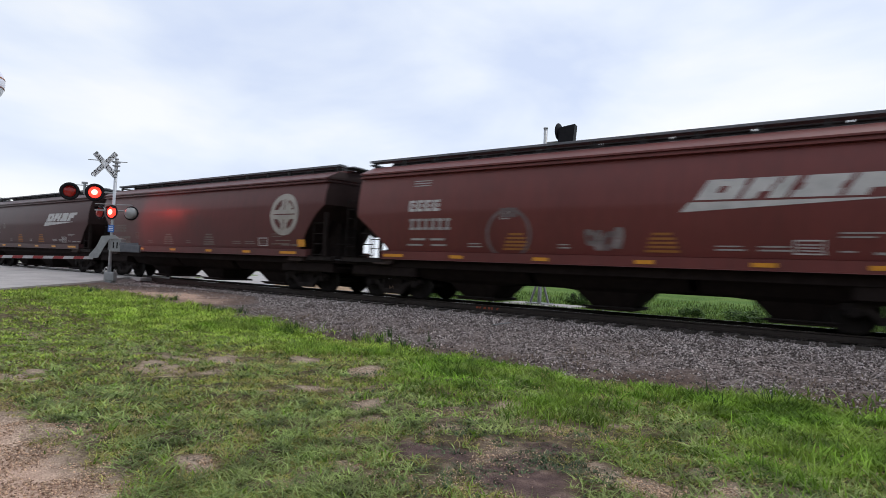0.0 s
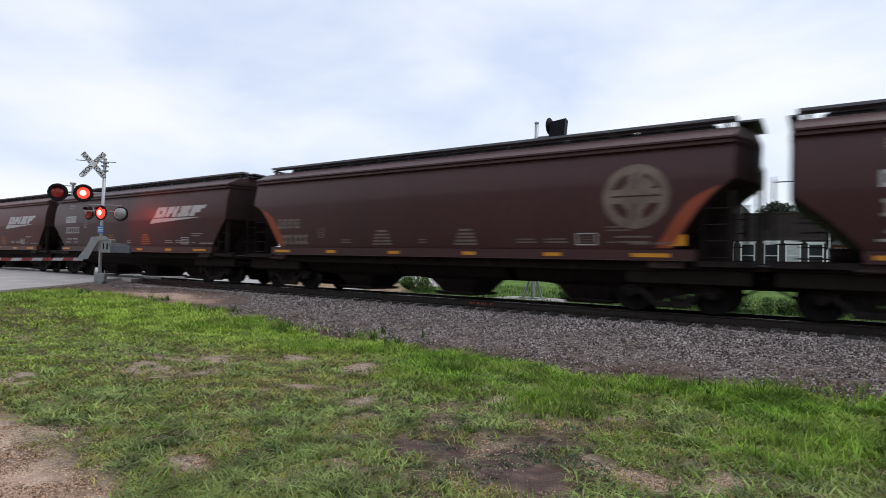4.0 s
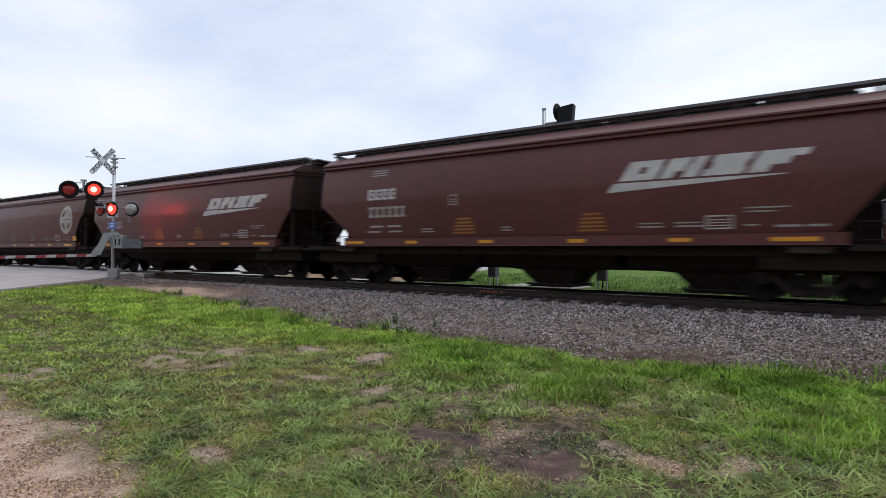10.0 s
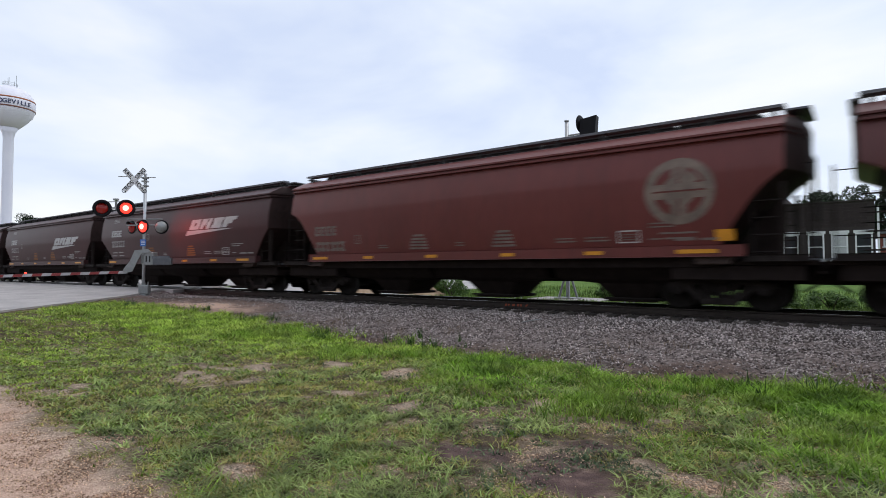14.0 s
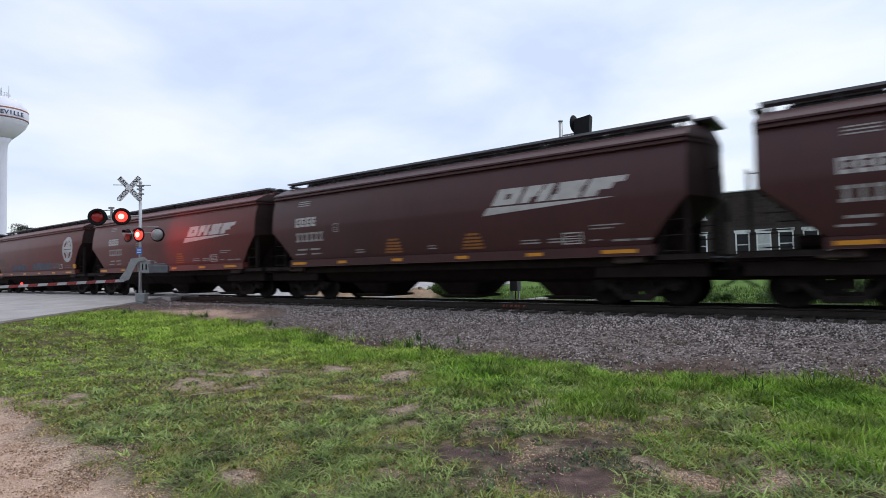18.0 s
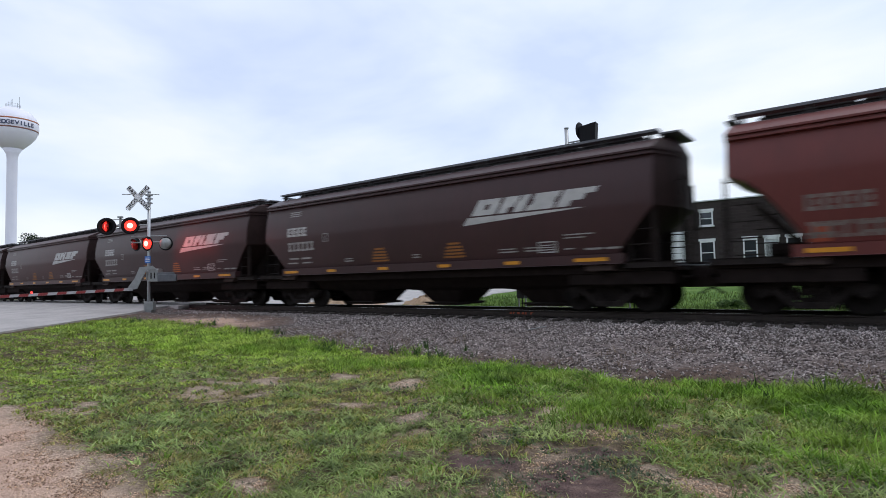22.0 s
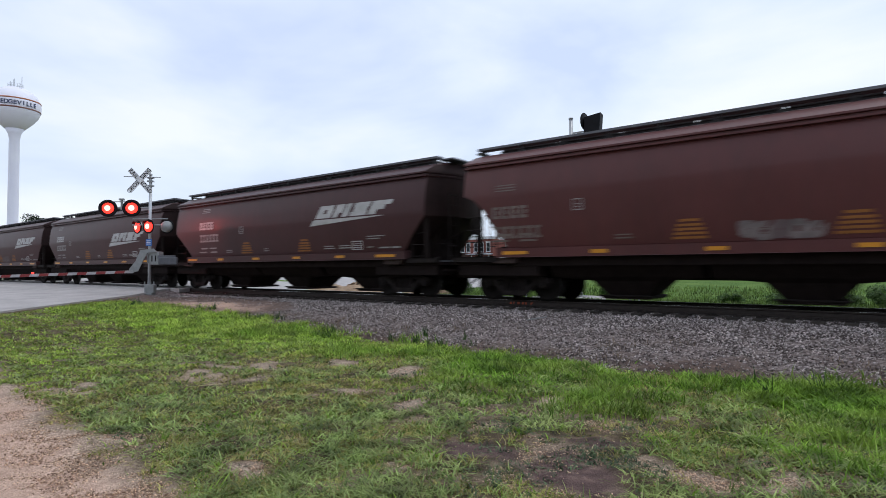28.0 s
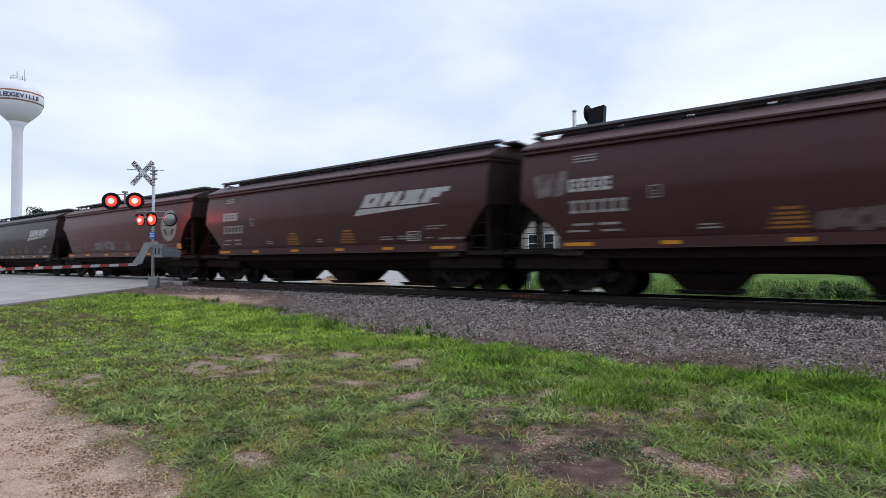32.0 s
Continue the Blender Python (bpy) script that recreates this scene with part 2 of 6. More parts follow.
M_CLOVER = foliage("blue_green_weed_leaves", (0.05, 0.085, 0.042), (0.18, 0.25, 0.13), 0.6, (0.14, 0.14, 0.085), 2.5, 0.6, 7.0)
M_DRYWEED = foliage("dry_weed_stems", (0.10, 0.075, 0.055), (0.30, 0.22, 0.15))
M_STRAWY = foliage("straw_coloured_grass", (0.20, 0.155, 0.075), (0.58, 0.47, 0.27), 0.7)
M_CROWN = foliage("tree_leaves", (0.012, 0.028, 0.014), (0.035, 0.06, 0.028))
M_BUSH = foliage("bush_leaves", (0.04, 0.09, 0.022), (0.15, 0.25, 0.065))
M_BACKDROP = mat("dark_sky_screen", (0.035, 0.055, 0.022), 0.9, 0, 0.5, 0.6, 0.6, 3)
M_BARK = mat("bark", (0.06, 0.045, 0.035), 0.9, 0, 0.4, 6, 0.6, 20)
M_CONC = mat("worn_concrete", (0.40, 0.372, 0.362), 0.85, 0, 0.22, 0.8, 0.3, 40)
M_STENCIL = mat("thin_white_stencil", (0.30, 0.285, 0.275), 0.6, 0, 0.25, 6)
M_PAD = mat("pale_gravel_pad", (0.42, 0.40, 0.39), 0.9, 0, 0.2, 2, 0.4, 60)
M_GALVPOLE = mat("galvanised_steel", (0.48, 0.50, 0.52), 0.4, 0.6, 0.12, 6)
M_ALU = mat("cast_aluminium", (0.30, 0.31, 0.31), 0.5, 0.4, 0.15, 6)
M_BLK = mat("matt_black_signal", (0.010, 0.010, 0.012), 0.6, 0, 0.2, 6, spec=0.15)
M_ENDSHEET = mat("dark_brown_end_sheet", (0.023, 0.0125, 0.012), 0.75, 0, 0.5, 1.5, 0.2, 12, None, (1, 1, 0.4), spec=0.15)
M_ARM = mat("dusty_white_arm_paint", (0.42, 0.41, 0.42), 0.55, 0, 0.2, 5)
M_SIGNW = mat("white_sign_sheet", (0.72, 0.73, 0.74), 0.5, 0, 0.08, 4)
M_RED = mat("red_reflective_stripe", (0.24, 0.03, 0.03), 0.45, 0, 0.15, 6)
M_BLUE = mat("blue_sign_sheet", (0.04, 0.16, 0.50), 0.45, 0, 0.1, 6)
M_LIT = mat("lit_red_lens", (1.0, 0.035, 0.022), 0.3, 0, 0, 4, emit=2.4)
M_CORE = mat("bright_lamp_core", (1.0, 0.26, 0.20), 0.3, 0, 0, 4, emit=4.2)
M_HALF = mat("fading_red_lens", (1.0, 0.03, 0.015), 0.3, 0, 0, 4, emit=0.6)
M_DIM = mat("dim_red_lens", (0.30, 0.012, 0.008), 0.25, 0, 0, 4)
# white with the lilac of distance haze mixed into its colour
M_TANK = mat("haze_tinted_white_paint", (0.88, 0.88, 1.0), 0.5, 0, 0.04, 0.3)
M_TANKR = mat("rust_orange_band", (0.45, 0.16, 0.08), 0.5, 0, 0.1, 1)
M_BANDB = mat("brown_band", (0.22, 0.09, 0.07), 0.5, 0, 0.1, 1)
M_NAVY = mat("navy_lettering", (0.05, 0.06, 0.13), 0.5, 0, 0.1, 1)
M_BRICK = mat("dark_brown_brick", (0.034, 0.023, 0.023), 0.9, 0, 0.25, 3, 0.3, 30, None, (1, 1, 1), 0.22)
M_MORTAR = mat("grey_mortar", (0.042, 0.033, 0.032), 0.95, 0, 0.2, 6)
M_REDBRICK = mat("red_brick", (0.20, 0.065, 0.05), 0.9, 0, 0.2, 6, 0.3, 30)
M_WTRIM = mat("white_window_trim", (0.68, 0.69, 0.71), 0.55, 0, 0.08, 4)
M_CREAM = mat("cream_clapboard_paint", (0.40, 0.35, 0.31), 0.7, 0, 0.12, 3)
M_GLASS = mat("dark_window_glass", (0.03, 0.035, 0.04), 0.08, 0, 0.2, 2, spec=0.8)
M_BLIND = mat("pale_window_blind", (0.45, 0.46, 0.48), 0.7, 0, 0.15, 6)
M_ROOF = mat("grey_shingles", (0.13, 0.135, 0.145), 0.9, 0, 0.2, 6, 0.4, 30)
M_COPING = mat("pale_coping", (0.62, 0.64, 0.68), 0.7, 0, 0.1, 3)
M_WOOD = mat("weathered_pole_wood", (0.09, 0.07, 0.06), 0.9, 0, 0.3, 4, 0.4, 30, None, (4, 4, 0.4))
M_CARW = mat("white_car_paint", (0.62, 0.65, 0.68), 0.25, 0, 0.04, 3)
M_CARB = mat("blue_car_paint", (0.05, 0.08, 0.16), 0.25, 0, 0.06, 3)
M_TYRE = mat("tyre_rubber", (0.02, 0.02, 0.02), 0.85, 0, 0.2, 8)
M_GPILE = mat("tan_gravel", (0.42, 0.30, 0.20), 0.95, 0, 0.3, 5, 0.8, 30)


# ---- mesh helpers ----
def box(bm, x0, x1, y0, y1, z0, z1, bevel=0.0):
    r = bmesh.ops.create_cube(bm, size=1.0)
    for v in r["verts"]:
        v.co = Vector((x0 + (v.co.x + 0.5) * (x1 - x0), y0 + (v.co.y + 0.5) * (y1 - y0), z0 + (v.co.z + 0.5) * (z1 - z0)))
    if bevel:
        es = {e for v in r["verts"] for e in v.link_edges}
        bmesh.ops.bevel(bm, geom=list(es), offset=bevel, segments=2, affect="EDGES", profile=0.5)
    return bm


def tube(bm, a, b, r0, r1=None, n=10, cap=True):
    a, b = Vector(a), Vector(b)
    d = b - a
    m = Matrix.Translation((a + b) / 2) @ d.to_track_quat("Z", "Y").to_matrix().to_4x4()
    bmesh.ops.create_cone(bm, cap_ends=cap, segments=n, radius1=r0, radius2=r0 if r1 is None else r1, depth=d.length, matrix=m)
    return bm


def prism(bm, pts, y0, y1, axis="y"):
    """A polygon in x, z pushed from y0 to y1 (or in x, y from z0 to z1)."""
    def co(p, q):
        return (p[0], q, p[1]) if axis == "y" else (p[0], p[1], q)
    f0 = [bm.verts.new(co(p, y0)) for p in pts]
    f1 = [bm.verts.new(co(p, y1)) for p in pts]
    bm.faces.new(f0)
    bm.faces.new(f1[::-1])
    for i in range(len(pts)):
        j = (i + 1) % len(pts)
        bm.faces.new((f0[j], f0[i], f1[i], f1[j]))
    return bm


def lathe(bm, prof, n=24, axis="z", centre=(0, 0, 0)):
    """A profile of (radius, height) turned round an axis."""
    rings = []
    for r, h in prof:
        ring = []
        for i in range(n):
            a = 2 * math.pi * i / n
            c, s = r * math.cos(a), r * math.sin(a)
            p = (c, s, h) if axis == "z" else (c, h, s)
            ring.append(bm.verts.new(Vector(p) + Vector(centre)))
        rings.append(ring)
    for u, v in zip(rings, rings[1:]):
        for i in range(n):
            j = (i + 1) % n
            bm.faces.new((u[i], u[j], v[j], v[i]))
    if prof[0][0] > 1e-4:
        bm.faces.new(rings[0][::-1])
    if prof[-1][0] > 1e-4:
        bm.faces.new(rings[-1])
    return bm


def finish(name, bm, material, smooth=False):
    bmesh.ops.recalc_face_normals(bm, faces=bm.faces)
    me = bpy.data.meshes.new(name)
    bm.to_mesh(me)
    bm.free()
    me.materials.append(material)
    if smooth:
        me.polygons.foreach_set("use_smooth", [True] * len(me.polygons))
    return me


def part(name, bm, material, parent, label="", smooth=False):
    """Links a bmesh as one mesh object under a thing or a part."""
    ob = new(name, finish(name, bm, material, smooth))
    ob.parent = parent
    if label:
        ob["label"] = label
    return ob


def thing(name, label, category, group="", kind="", m=None):
    ob = new(name)
    ob.empty_display_size = 0.3
    if m is not None:
        ob.matrix_basis = m
    return tagged(ob, label, category, group, kind)


def solid(name, bm, material, label, category="", group="", kind="", smooth=False, m=None):
    ob = new(name, finish(name, bm, material, smooth))
    if m is not None:
        ob.matrix_basis = m
    return tagged(ob, label, category, group, kind)


def soup(name, verts, faces, material, smooth=False):
    me = bpy.data.meshes.new(name)
    me.from_pydata(verts, [], faces)
    me.materials.append(material)
    if smooth:
        me.polygons.foreach_set("use_smooth", [True] * len(me.polygons))
    return new(name, me)


def BM():
    return bmesh.new()


def smooth01(a, b, x):
    t = np.clip((np.asarray(x, float) - a) / (b - a), 0, 1)
    return t * t * (3 - 2 * t)


# ---- plan ----
TRACK_Y, RAIL_Z = 14.8, 0.62
RAIL_MARK, STRIP = -8.35, (-6.3, 11.35)   # where paint marks and a strip of scrap lie
ROAD_P, ROAD_D = np.array([-24.9, 11.0]), np.array([-0.61, 0.792])   # right edge of the crossing road
ROAD_W = 24.0


def road_side(x, y):
    """Metres to the left of the road's right edge (positive on the road)."""
    return -(np.asarray(x) - ROAD_P[0]) * ROAD_D[1] + (np.asarray(y) - ROAD_P[1]) * ROAD_D[0]


def wob(x, y, s, seed=0.0):
    x, y = np.asarray(x, float), np.asarray(y, float)
    return (np.sin(x * s * 1.3 + seed + 1.7 * np.sin(y * s * 0.7 + seed * 2)) + np.sin(y * s * 1.1 + seed * 3 + 1.3 * np.sin(x * s * 0.9 + seed)) + np.sin((x + y) * s * 2.3 + seed * 5) * 0.5) / 2.5


def fbm(x, y, s, seed=0):
    """Uneven noise from 0 to 1, s cells a metre, in three octaves."""
    x, y = np.asarray(x, float), np.asarray(y, float)
    out, amp, tot = 0.0, 1.0, 0.0
    for o in range(3):
        u, v = x * s + 37.3 * seed + 11 * o, y * s + 17.9 * seed + 5 * o
        i, j = np.floor(u), np.floor(v)
        f, g = u - i, v - j
        f, g = f * f * (3 - 2 * f), g * g * (3 - 2 * g)
        def at(a, b):
            q = np.sin(a * 127.1 + b * 311.7 + seed * 74.7) * 43758.5453
            return q - np.floor(q)
        out = out + amp * ((at(i, j) * (1 - f) + at(i + 1, j) * f) * (1 - g) + (at(i, j + 1) * (1 - f) + at(i + 1, j + 1) * f) * g)
        tot += amp
        amp *= 0.5
        s *= 2.1
    return out / tot


def height(x, y):
    x, y = np.asarray(x, float), np.asarray(y, float)
    base = 0.30 * smooth01(-10, -20, x) + 0.05 * wob(x, y, 0.8, 1) + 0.02 * wob(x, y, 2.9, 4)
    bed = np.interp(y, [8.0, 8.8, 12.3, 13.15, 13.5, 13.9, 16.4, 18.4], [-0.5, 0.05, 0.385, 0.375, 0.36, 0.41, 0.44, 0.34])
    far = 0.34 + 1.5 * smooth01(22, 44, y) + 0.05 * wob(x, y, 0.5, 2)
    z = np.maximum(base, bed)
    z = np.where(y > 17.5, np.where(y > 18.4, far, np.maximum(bed, 0.3)), z)
    onroad = smooth01(-1.2, 0.2, road_side(x, y)) * smooth01(ROAD_W + 1.2, ROAD_W - 0.2, road_side(x, y))
    rz = np.interp(y, [-30, 0, 5, 10.5, 12.6, 17.0, 22, 44], [0.0, 0.15, 0.28, 0.42, 0.565, 0.565, 0.5, 1.8])
    return z * (1 - onroad) + rz * onroad


def drive_edge(x):
    """y below which the gravel drive lies."""
    return np.interp(x, [-20, -14, -10.5, -9.2, -8.0, -6.1, -4.7, -3.8, -2.6, 10], [3.0, 2.95, 2.5, 2.36, 2.3, 2.05, 1.98, 1.95, 0.9, 0.4])


BARE = [(-7.8, 4.42, .62, .36), (-8.1, 5.05, .48, .26), (-7.85, 5.35, .55, .28), (-7.04, 6.37, .30, .24), (-5.55, 6.2, .32, .30), (-5.2, 4.9, .30, .40), (-4.06, 4.84, .24, .24),
        (-8.32, 2.74, .45, .30), (-5.55, 2.24, .28, .2), (-3.79, 2.51, .2, .14), (-2.98, 5.92, .16, .22), (-3.0, 4.6, .14, .15), (-2.2, 4.2, .16, .12), (-1.72, 6.0, .16, .10),
        (-1.3, 4.44, .26, .22), (-0.95, 4.42, .15, .14), (-0.67, 5.1, .13, .2), (-0.43, 4.65, .15, .22), (-0.38, 5.85, .15, .12), (0.0, 5.16, .16, .16), (-3.1, 3.3, .15, .09)]


def bare(x, y):
    """1 on bare soil, 0 in full grass."""
    x, y = np.asarray(x, float), np.asarray(y, float)
    v = np.zeros_like(x + y)
    rough = 2.9 * (fbm(x, y, 4.1, 7) - 0.5)
    for bx, by, rx, ry in BARE:
        d = np.hypot((x - bx) / rx, (y - by) / ry) + rough
        v = np.maximum(v, smooth01(1.5, 0.45, d))
    v = np.maximum(v, smooth01(0.28, -0.12, y - drive_edge(x) + 0.18 * wob(x, y, 3.5, 7)))
    v = np.maximum(v, 0.45 * smooth01(0.60, 0.72, fbm(x, y, 1.9, 3) + 0.05 * smooth01(-5, -2, x) - 0.07 * smooth01(-3.5, -6, x)) * smooth01(7.0, 5.2, y))
    mast = np.hypot((x + 18.5) / 6.0, (y - 10.9) / 1.75) + 0.35 * wob(x, y, 1.7, 5) + 0.2 * wob(x, y, 4.7, 2)
    return np.maximum(v, 0.9 * smooth01(1.15, 0.6, mast))


def dark_soil(x, y):
    """1 where the bare soil is dark and damp."""
    x, y = np.asarray(x, float), np.asarray(y, float)
    a = np.hypot((x + 1.80) / 0.40, (y - 3.95) / 0.40) + 2.0 * (fbm(x, y, 2.6, 2) - 0.5)
    b = np.hypot((x + 1.86) / 0.34, (y - 4.75) / 0.24) + 2.4 * (fbm(x, y, 2.6, 6) - 0.5)
    c = np.hypot((x + 2.69) / 0.28, (y - 3.99) / 0.2) + 2.4 * (fbm(x, y, 2.6, 9) - 0.5)
    return smooth01(1.35, 0.7, np.minimum(np.minimum(a, b), c))


def border(x):
    """y at which the grass gives way to ballast."""
    return np.interp(x, [-24, -16.4, -12.8, -9.9, -7.9, -6.4, -3.9, -1.6, 0.0, 8], [10.0, 10.0, 9.3, 8.75, 8.55, 8.4, 8.2, 8.6, 8.75, 8.9])


# ---- ground ----
def ground_material():
    m = bpy.data.materials.new("soil_grass_and_ballast")
    m.use_nodes = True
    n, l = m.node_tree.nodes, m.node_tree.links
    b = n["Principled BSDF"]
    b.inputs["Roughness"].default_value = 0.95
    b.inputs["Specular IOR Level"].default_value = 0.2
    tc = n.new("ShaderNodeTexCoord")

    def noise_tex(scale, detail=6, kind="ShaderNodeTexNoise"):
        t = n.new(kind)
        t.inputs["Scale"].default_value = scale
        if kind == "ShaderNodeTexNoise":
            t.inputs["Detail"].default_value = detail
        l.new(tc.outputs["Object"], t.inputs["Vector"])
        return t

    def ramp(sock, *stops):
        r = n.new("ShaderNodeValToRGB")
        els = r.color_ramp.elements
        while len(els) < len(stops):
            els.new(0.5)
        for el, (p, c) in zip(els, stops):
            el.position, el.color = p, (*c, 1)
        l.new(sock, r.inputs["Fac"])
        return r.outputs["Color"]

    def mix(f, a, c):
        x = n.new("ShaderNodeMixRGB")
        l.new(f, x.inputs[0])
        l.new(a, x.inputs[1])
        l.new(c, x.inputs[2])
        return x.outputs[0]

    big, mid_n, fine = noise_tex(0.9), noise_tex(7.0), noise_tex(70.0, 3)
    vor = noise_tex(22.0, kind="ShaderNodeTexVoronoi")
    vor2 = noise_tex(60.0, kind="ShaderNodeTexVoronoi")
    turf = ramp(mid_n.outputs["Fac"], (0.3, (0.050, 0.040, 0.023)), (0.52, (0.115, 0.088, 0.048)), (0.72, (0.28, 0.205, 0.135)))
    soil = ramp(mid_n.outputs["Fac"], (0.3, (0.22, 0.16, 0.122)), (0.6, (0.44, 0.335, 0.255)), (0.75, (0.64, 0.50, 0.39)))
    grav = ramp(vor2.outputs["Color"], (0.15, (0.22, 0.155, 0.117)), (0.5, (0.46, 0.34, 0.255)), (0.85, (0.80, 0.63, 0.48)))
    bare_c = n.new("ShaderNodeMixRGB")
    l.new(ramp(big.outputs["Fac"], (0.36, (0.25, 0.25, 0.25)), (0.58, (0.9, 0.9, 0.9))), bare_c.inputs[0])
    l.new(soil, bare_c.inputs[1])
    l.new(grav, bare_c.inputs[2])
    rock = ramp(vor.outputs["Color"], (0.1, (0.075, 0.059, 0.055)), (0.5, (0.18, 0.145, 0.136)), (0.9, (0.38, 0.32, 0.30)))
    drive = ramp(mid_n.outputs["Fac"], (0.3, (0.58, 0.365, 0.275)), (0.7, (0.80, 0.545, 0.42)))
    drive2 = n.new("ShaderNodeMixRGB")
    drive2.inputs[0].default_value = 0.3
    l.new(drive, drive2.inputs[1])
    l.new(grav, drive2.inputs[2])
    field = ramp(big.outputs["Fac"], (0.3, (0.085, 0.17, 0.035)), (0.7, (0.17, 0.27, 0.065)))
    at = n.new("ShaderNodeAttribute")
    at.attribute_name = "zone"
    sep = n.new("ShaderNodeSeparateColor")
    l.new(at.outputs["Color"], sep.inputs[0])
    c = mix(sep.outputs["Red"], turf, bare_c.outputs[0])
    at2 = n.new("ShaderNodeAttribute")
    at2.attribute_name = "damp"
    c = mix(at2.outputs["Fac"], c, ramp(mid_n.outputs["Fac"], (0.3, (0.082, 0.052, 0.048)), (0.55, (0.145, 0.094, 0.085)), (0.75, (0.26, 0.175, 0.145))))
    c = mix(sep.outputs["Green"], c, rock)
    c = mix(sep.outputs["Blue"], c, drive2.outputs[0])
    c = mix(at.outputs["Alpha"], c, field)
    l.new(c, b.inputs["Base Color"])
    bp = n.new("ShaderNodeBump")
    bp.inputs["Strength"].default_value, bp.inputs["Distance"].default_value = 0.8, 0.025
    addn = n.new("ShaderNodeMath")
    l.new(vor2.outputs["Distance"], addn.inputs[0])
    l.new(fine.outputs["Fac"], addn.inputs[1])
    l.new(addn.outputs[0], bp.inputs["Height"])
    l.new(bp.outputs[0], b.inputs["Normal"])
    return m


def build_ground():
    xs = np.concatenate([[-2500, -1200, -600, -300, -180, -120, -90, -70, -55, -46], np.arange(-40, -12, 0.35), np.arange(-12, 4, 0.12), np.arange(4, 14, 0.6), [18, 25, 40, 70, 130, 300, 800, 2500]])
    ys = np.concatenate([[-2500, -900, -300, -100, -40, -18, -8, -3], np.arange(0, 13.4, 0.13), np.arange(13.5, 22, 0.4), np.arange(23, 50, 1.5), [60, 80, 120, 200, 400, 1000, 2500]])
    X, Y = np.meshgrid(xs, ys)
    Z = height(X, Y)
    near = (X > -30) & (X < 6) & (Y > 0) & (Y < 13.2)
    Z = Z + np.where(near, 0.018 * wob(X, Y, 6.3, 2) + 0.012 * wob(X, Y, 13.0, 5), 0)
    nx, ny = len(xs), len(ys)
    verts = np.stack([X, Y, Z], -1).reshape(-1, 3)
    i = np.arange((nx - 1) * (ny - 1))
    r, c = i // (nx - 1), i % (nx - 1)
    a = r * nx + c
    faces = np.stack([a, a + 1, a + nx + 1, a + nx], -1)
    ob = soup("ground", verts.tolist(), faces.tolist(), ground_material(), True)
    tagged(ob, "uneven grassy ground with bare soil patches and a gravel drive", "ground", kind="structure")
    col = ob.data.attributes.new("zone", "FLOAT_COLOR", "POINT")
    Xf, Yf = verts[:, 0], verts[:, 1]
    edge = border(Xf) + 0.35 * wob(Xf, Yf, 2.6, 3)
    ballast = smooth01(-0.1, 1.5, Yf - edge + 1.2 * (fbm(Xf, Yf, 1.4, 21) - 0.5)) * smooth01(18.9, 18.2, Yf)
    mast = np.hypot((Xf + 19.5) / 5.0, (Yf - 11.0) / 1.5)
    ballast = ballast * (1 - 0.95 * smooth01(1.1, 0.8, mast + 0.15 * wob(Xf, Yf, 2, 1)))
    drv = smooth01(0.05, -0.35, Yf - drive_edge(Xf) + 0.12 * wob(Xf, Yf, 3.5, 7)) * smooth01(-26, -20, Xf)
    tan = np.hypot((Xf + 18.7) / 3.1, (Yf - 10.6) / 0.95) + 0.3 * wob(Xf, Yf, 1.9, 8) + 0.18 * wob(Xf, Yf, 5.3, 2)
    drv = np.maximum(drv, 0.95 * smooth01(1.2, 0.45, tan))
    far = smooth01(18.4, 19.5, Yf + 0.4 * wob(Xf, Yf, 0.9, 2))
    far = np.maximum(far, smooth01(-30, -45, Yf))
    town = np.maximum(np.maximum(smooth01(-42, -60, Xf), smooth01(46, 60, Yf)), smooth01(-25, -45, Yf))
    far, ballast = far * (1 - 0.65 * town), np.maximum(ballast, town)
    col.data.foreach_set("color", np.stack([bare(Xf, Yf), ballast, drv, far], -1).astype(np.float32).ravel())
    damp = ob.data.attributes.new("damp", "FLOAT", "POINT")
    thin = smooth01(-0.4, 0.6, Xf + 0.72 * Yf) * smooth01(0.7, -0.7, Yf - np.interp(Xf, [-3.4, -1.8], [6.3, 5.1])) * smooth01(1.5, 2.5, Yf) * (1 - bare(Xf, Yf))
    damp.data.foreach_set("value", np.maximum(np.maximum(np.maximum(dark_soil(Xf, Yf), 0.25 * thin), 0.75 * smooth01(-0.5, 0.2, Yf - edge)), 0.8 * smooth01(1.3, 1.0, mast)).astype(np.float32))
    return ob


def build_road():
    """The concrete road that crosses the track at a skew."""
    lean, wide = ROAD_D[0] / ROAD_D[1], ROAD_W / ROAD_D[1]
    for y0, y1 in ((-30.0, 13.03), (16.57, 44.0)):
        vs, fs = [], []
        for k in range(61):
            y = y0 + (y1 - y0) * k / 60
            xr = ROAD_P[0] + (y - ROAD_P[1]) * lean
            z = float(height(xr - wide / 2, y)) + 0.085
            for j in range(9):
                x = xr - wide * j / 8 + (0.22 * float(fbm(0.0, y, 1.3, 4)) if j == 0 else 0.0)
                vs.append((x, y, z - 0.03 * abs(j / 4 - 1) ** 2))
        for k in range(60):
            for j in range(8):
                i = k * 9 + j
                fs.append((i, i + 9, i + 10, i + 1))
        ob = soup("road", vs, fs, M_CONC)
        tagged(ob, "pale worn concrete road sloping up to the tracks", "road", kind="structure")
        so = ob.modifiers.new("thick", "SOLIDIFY")
        so.thickness, so.offset = 0.16, -1


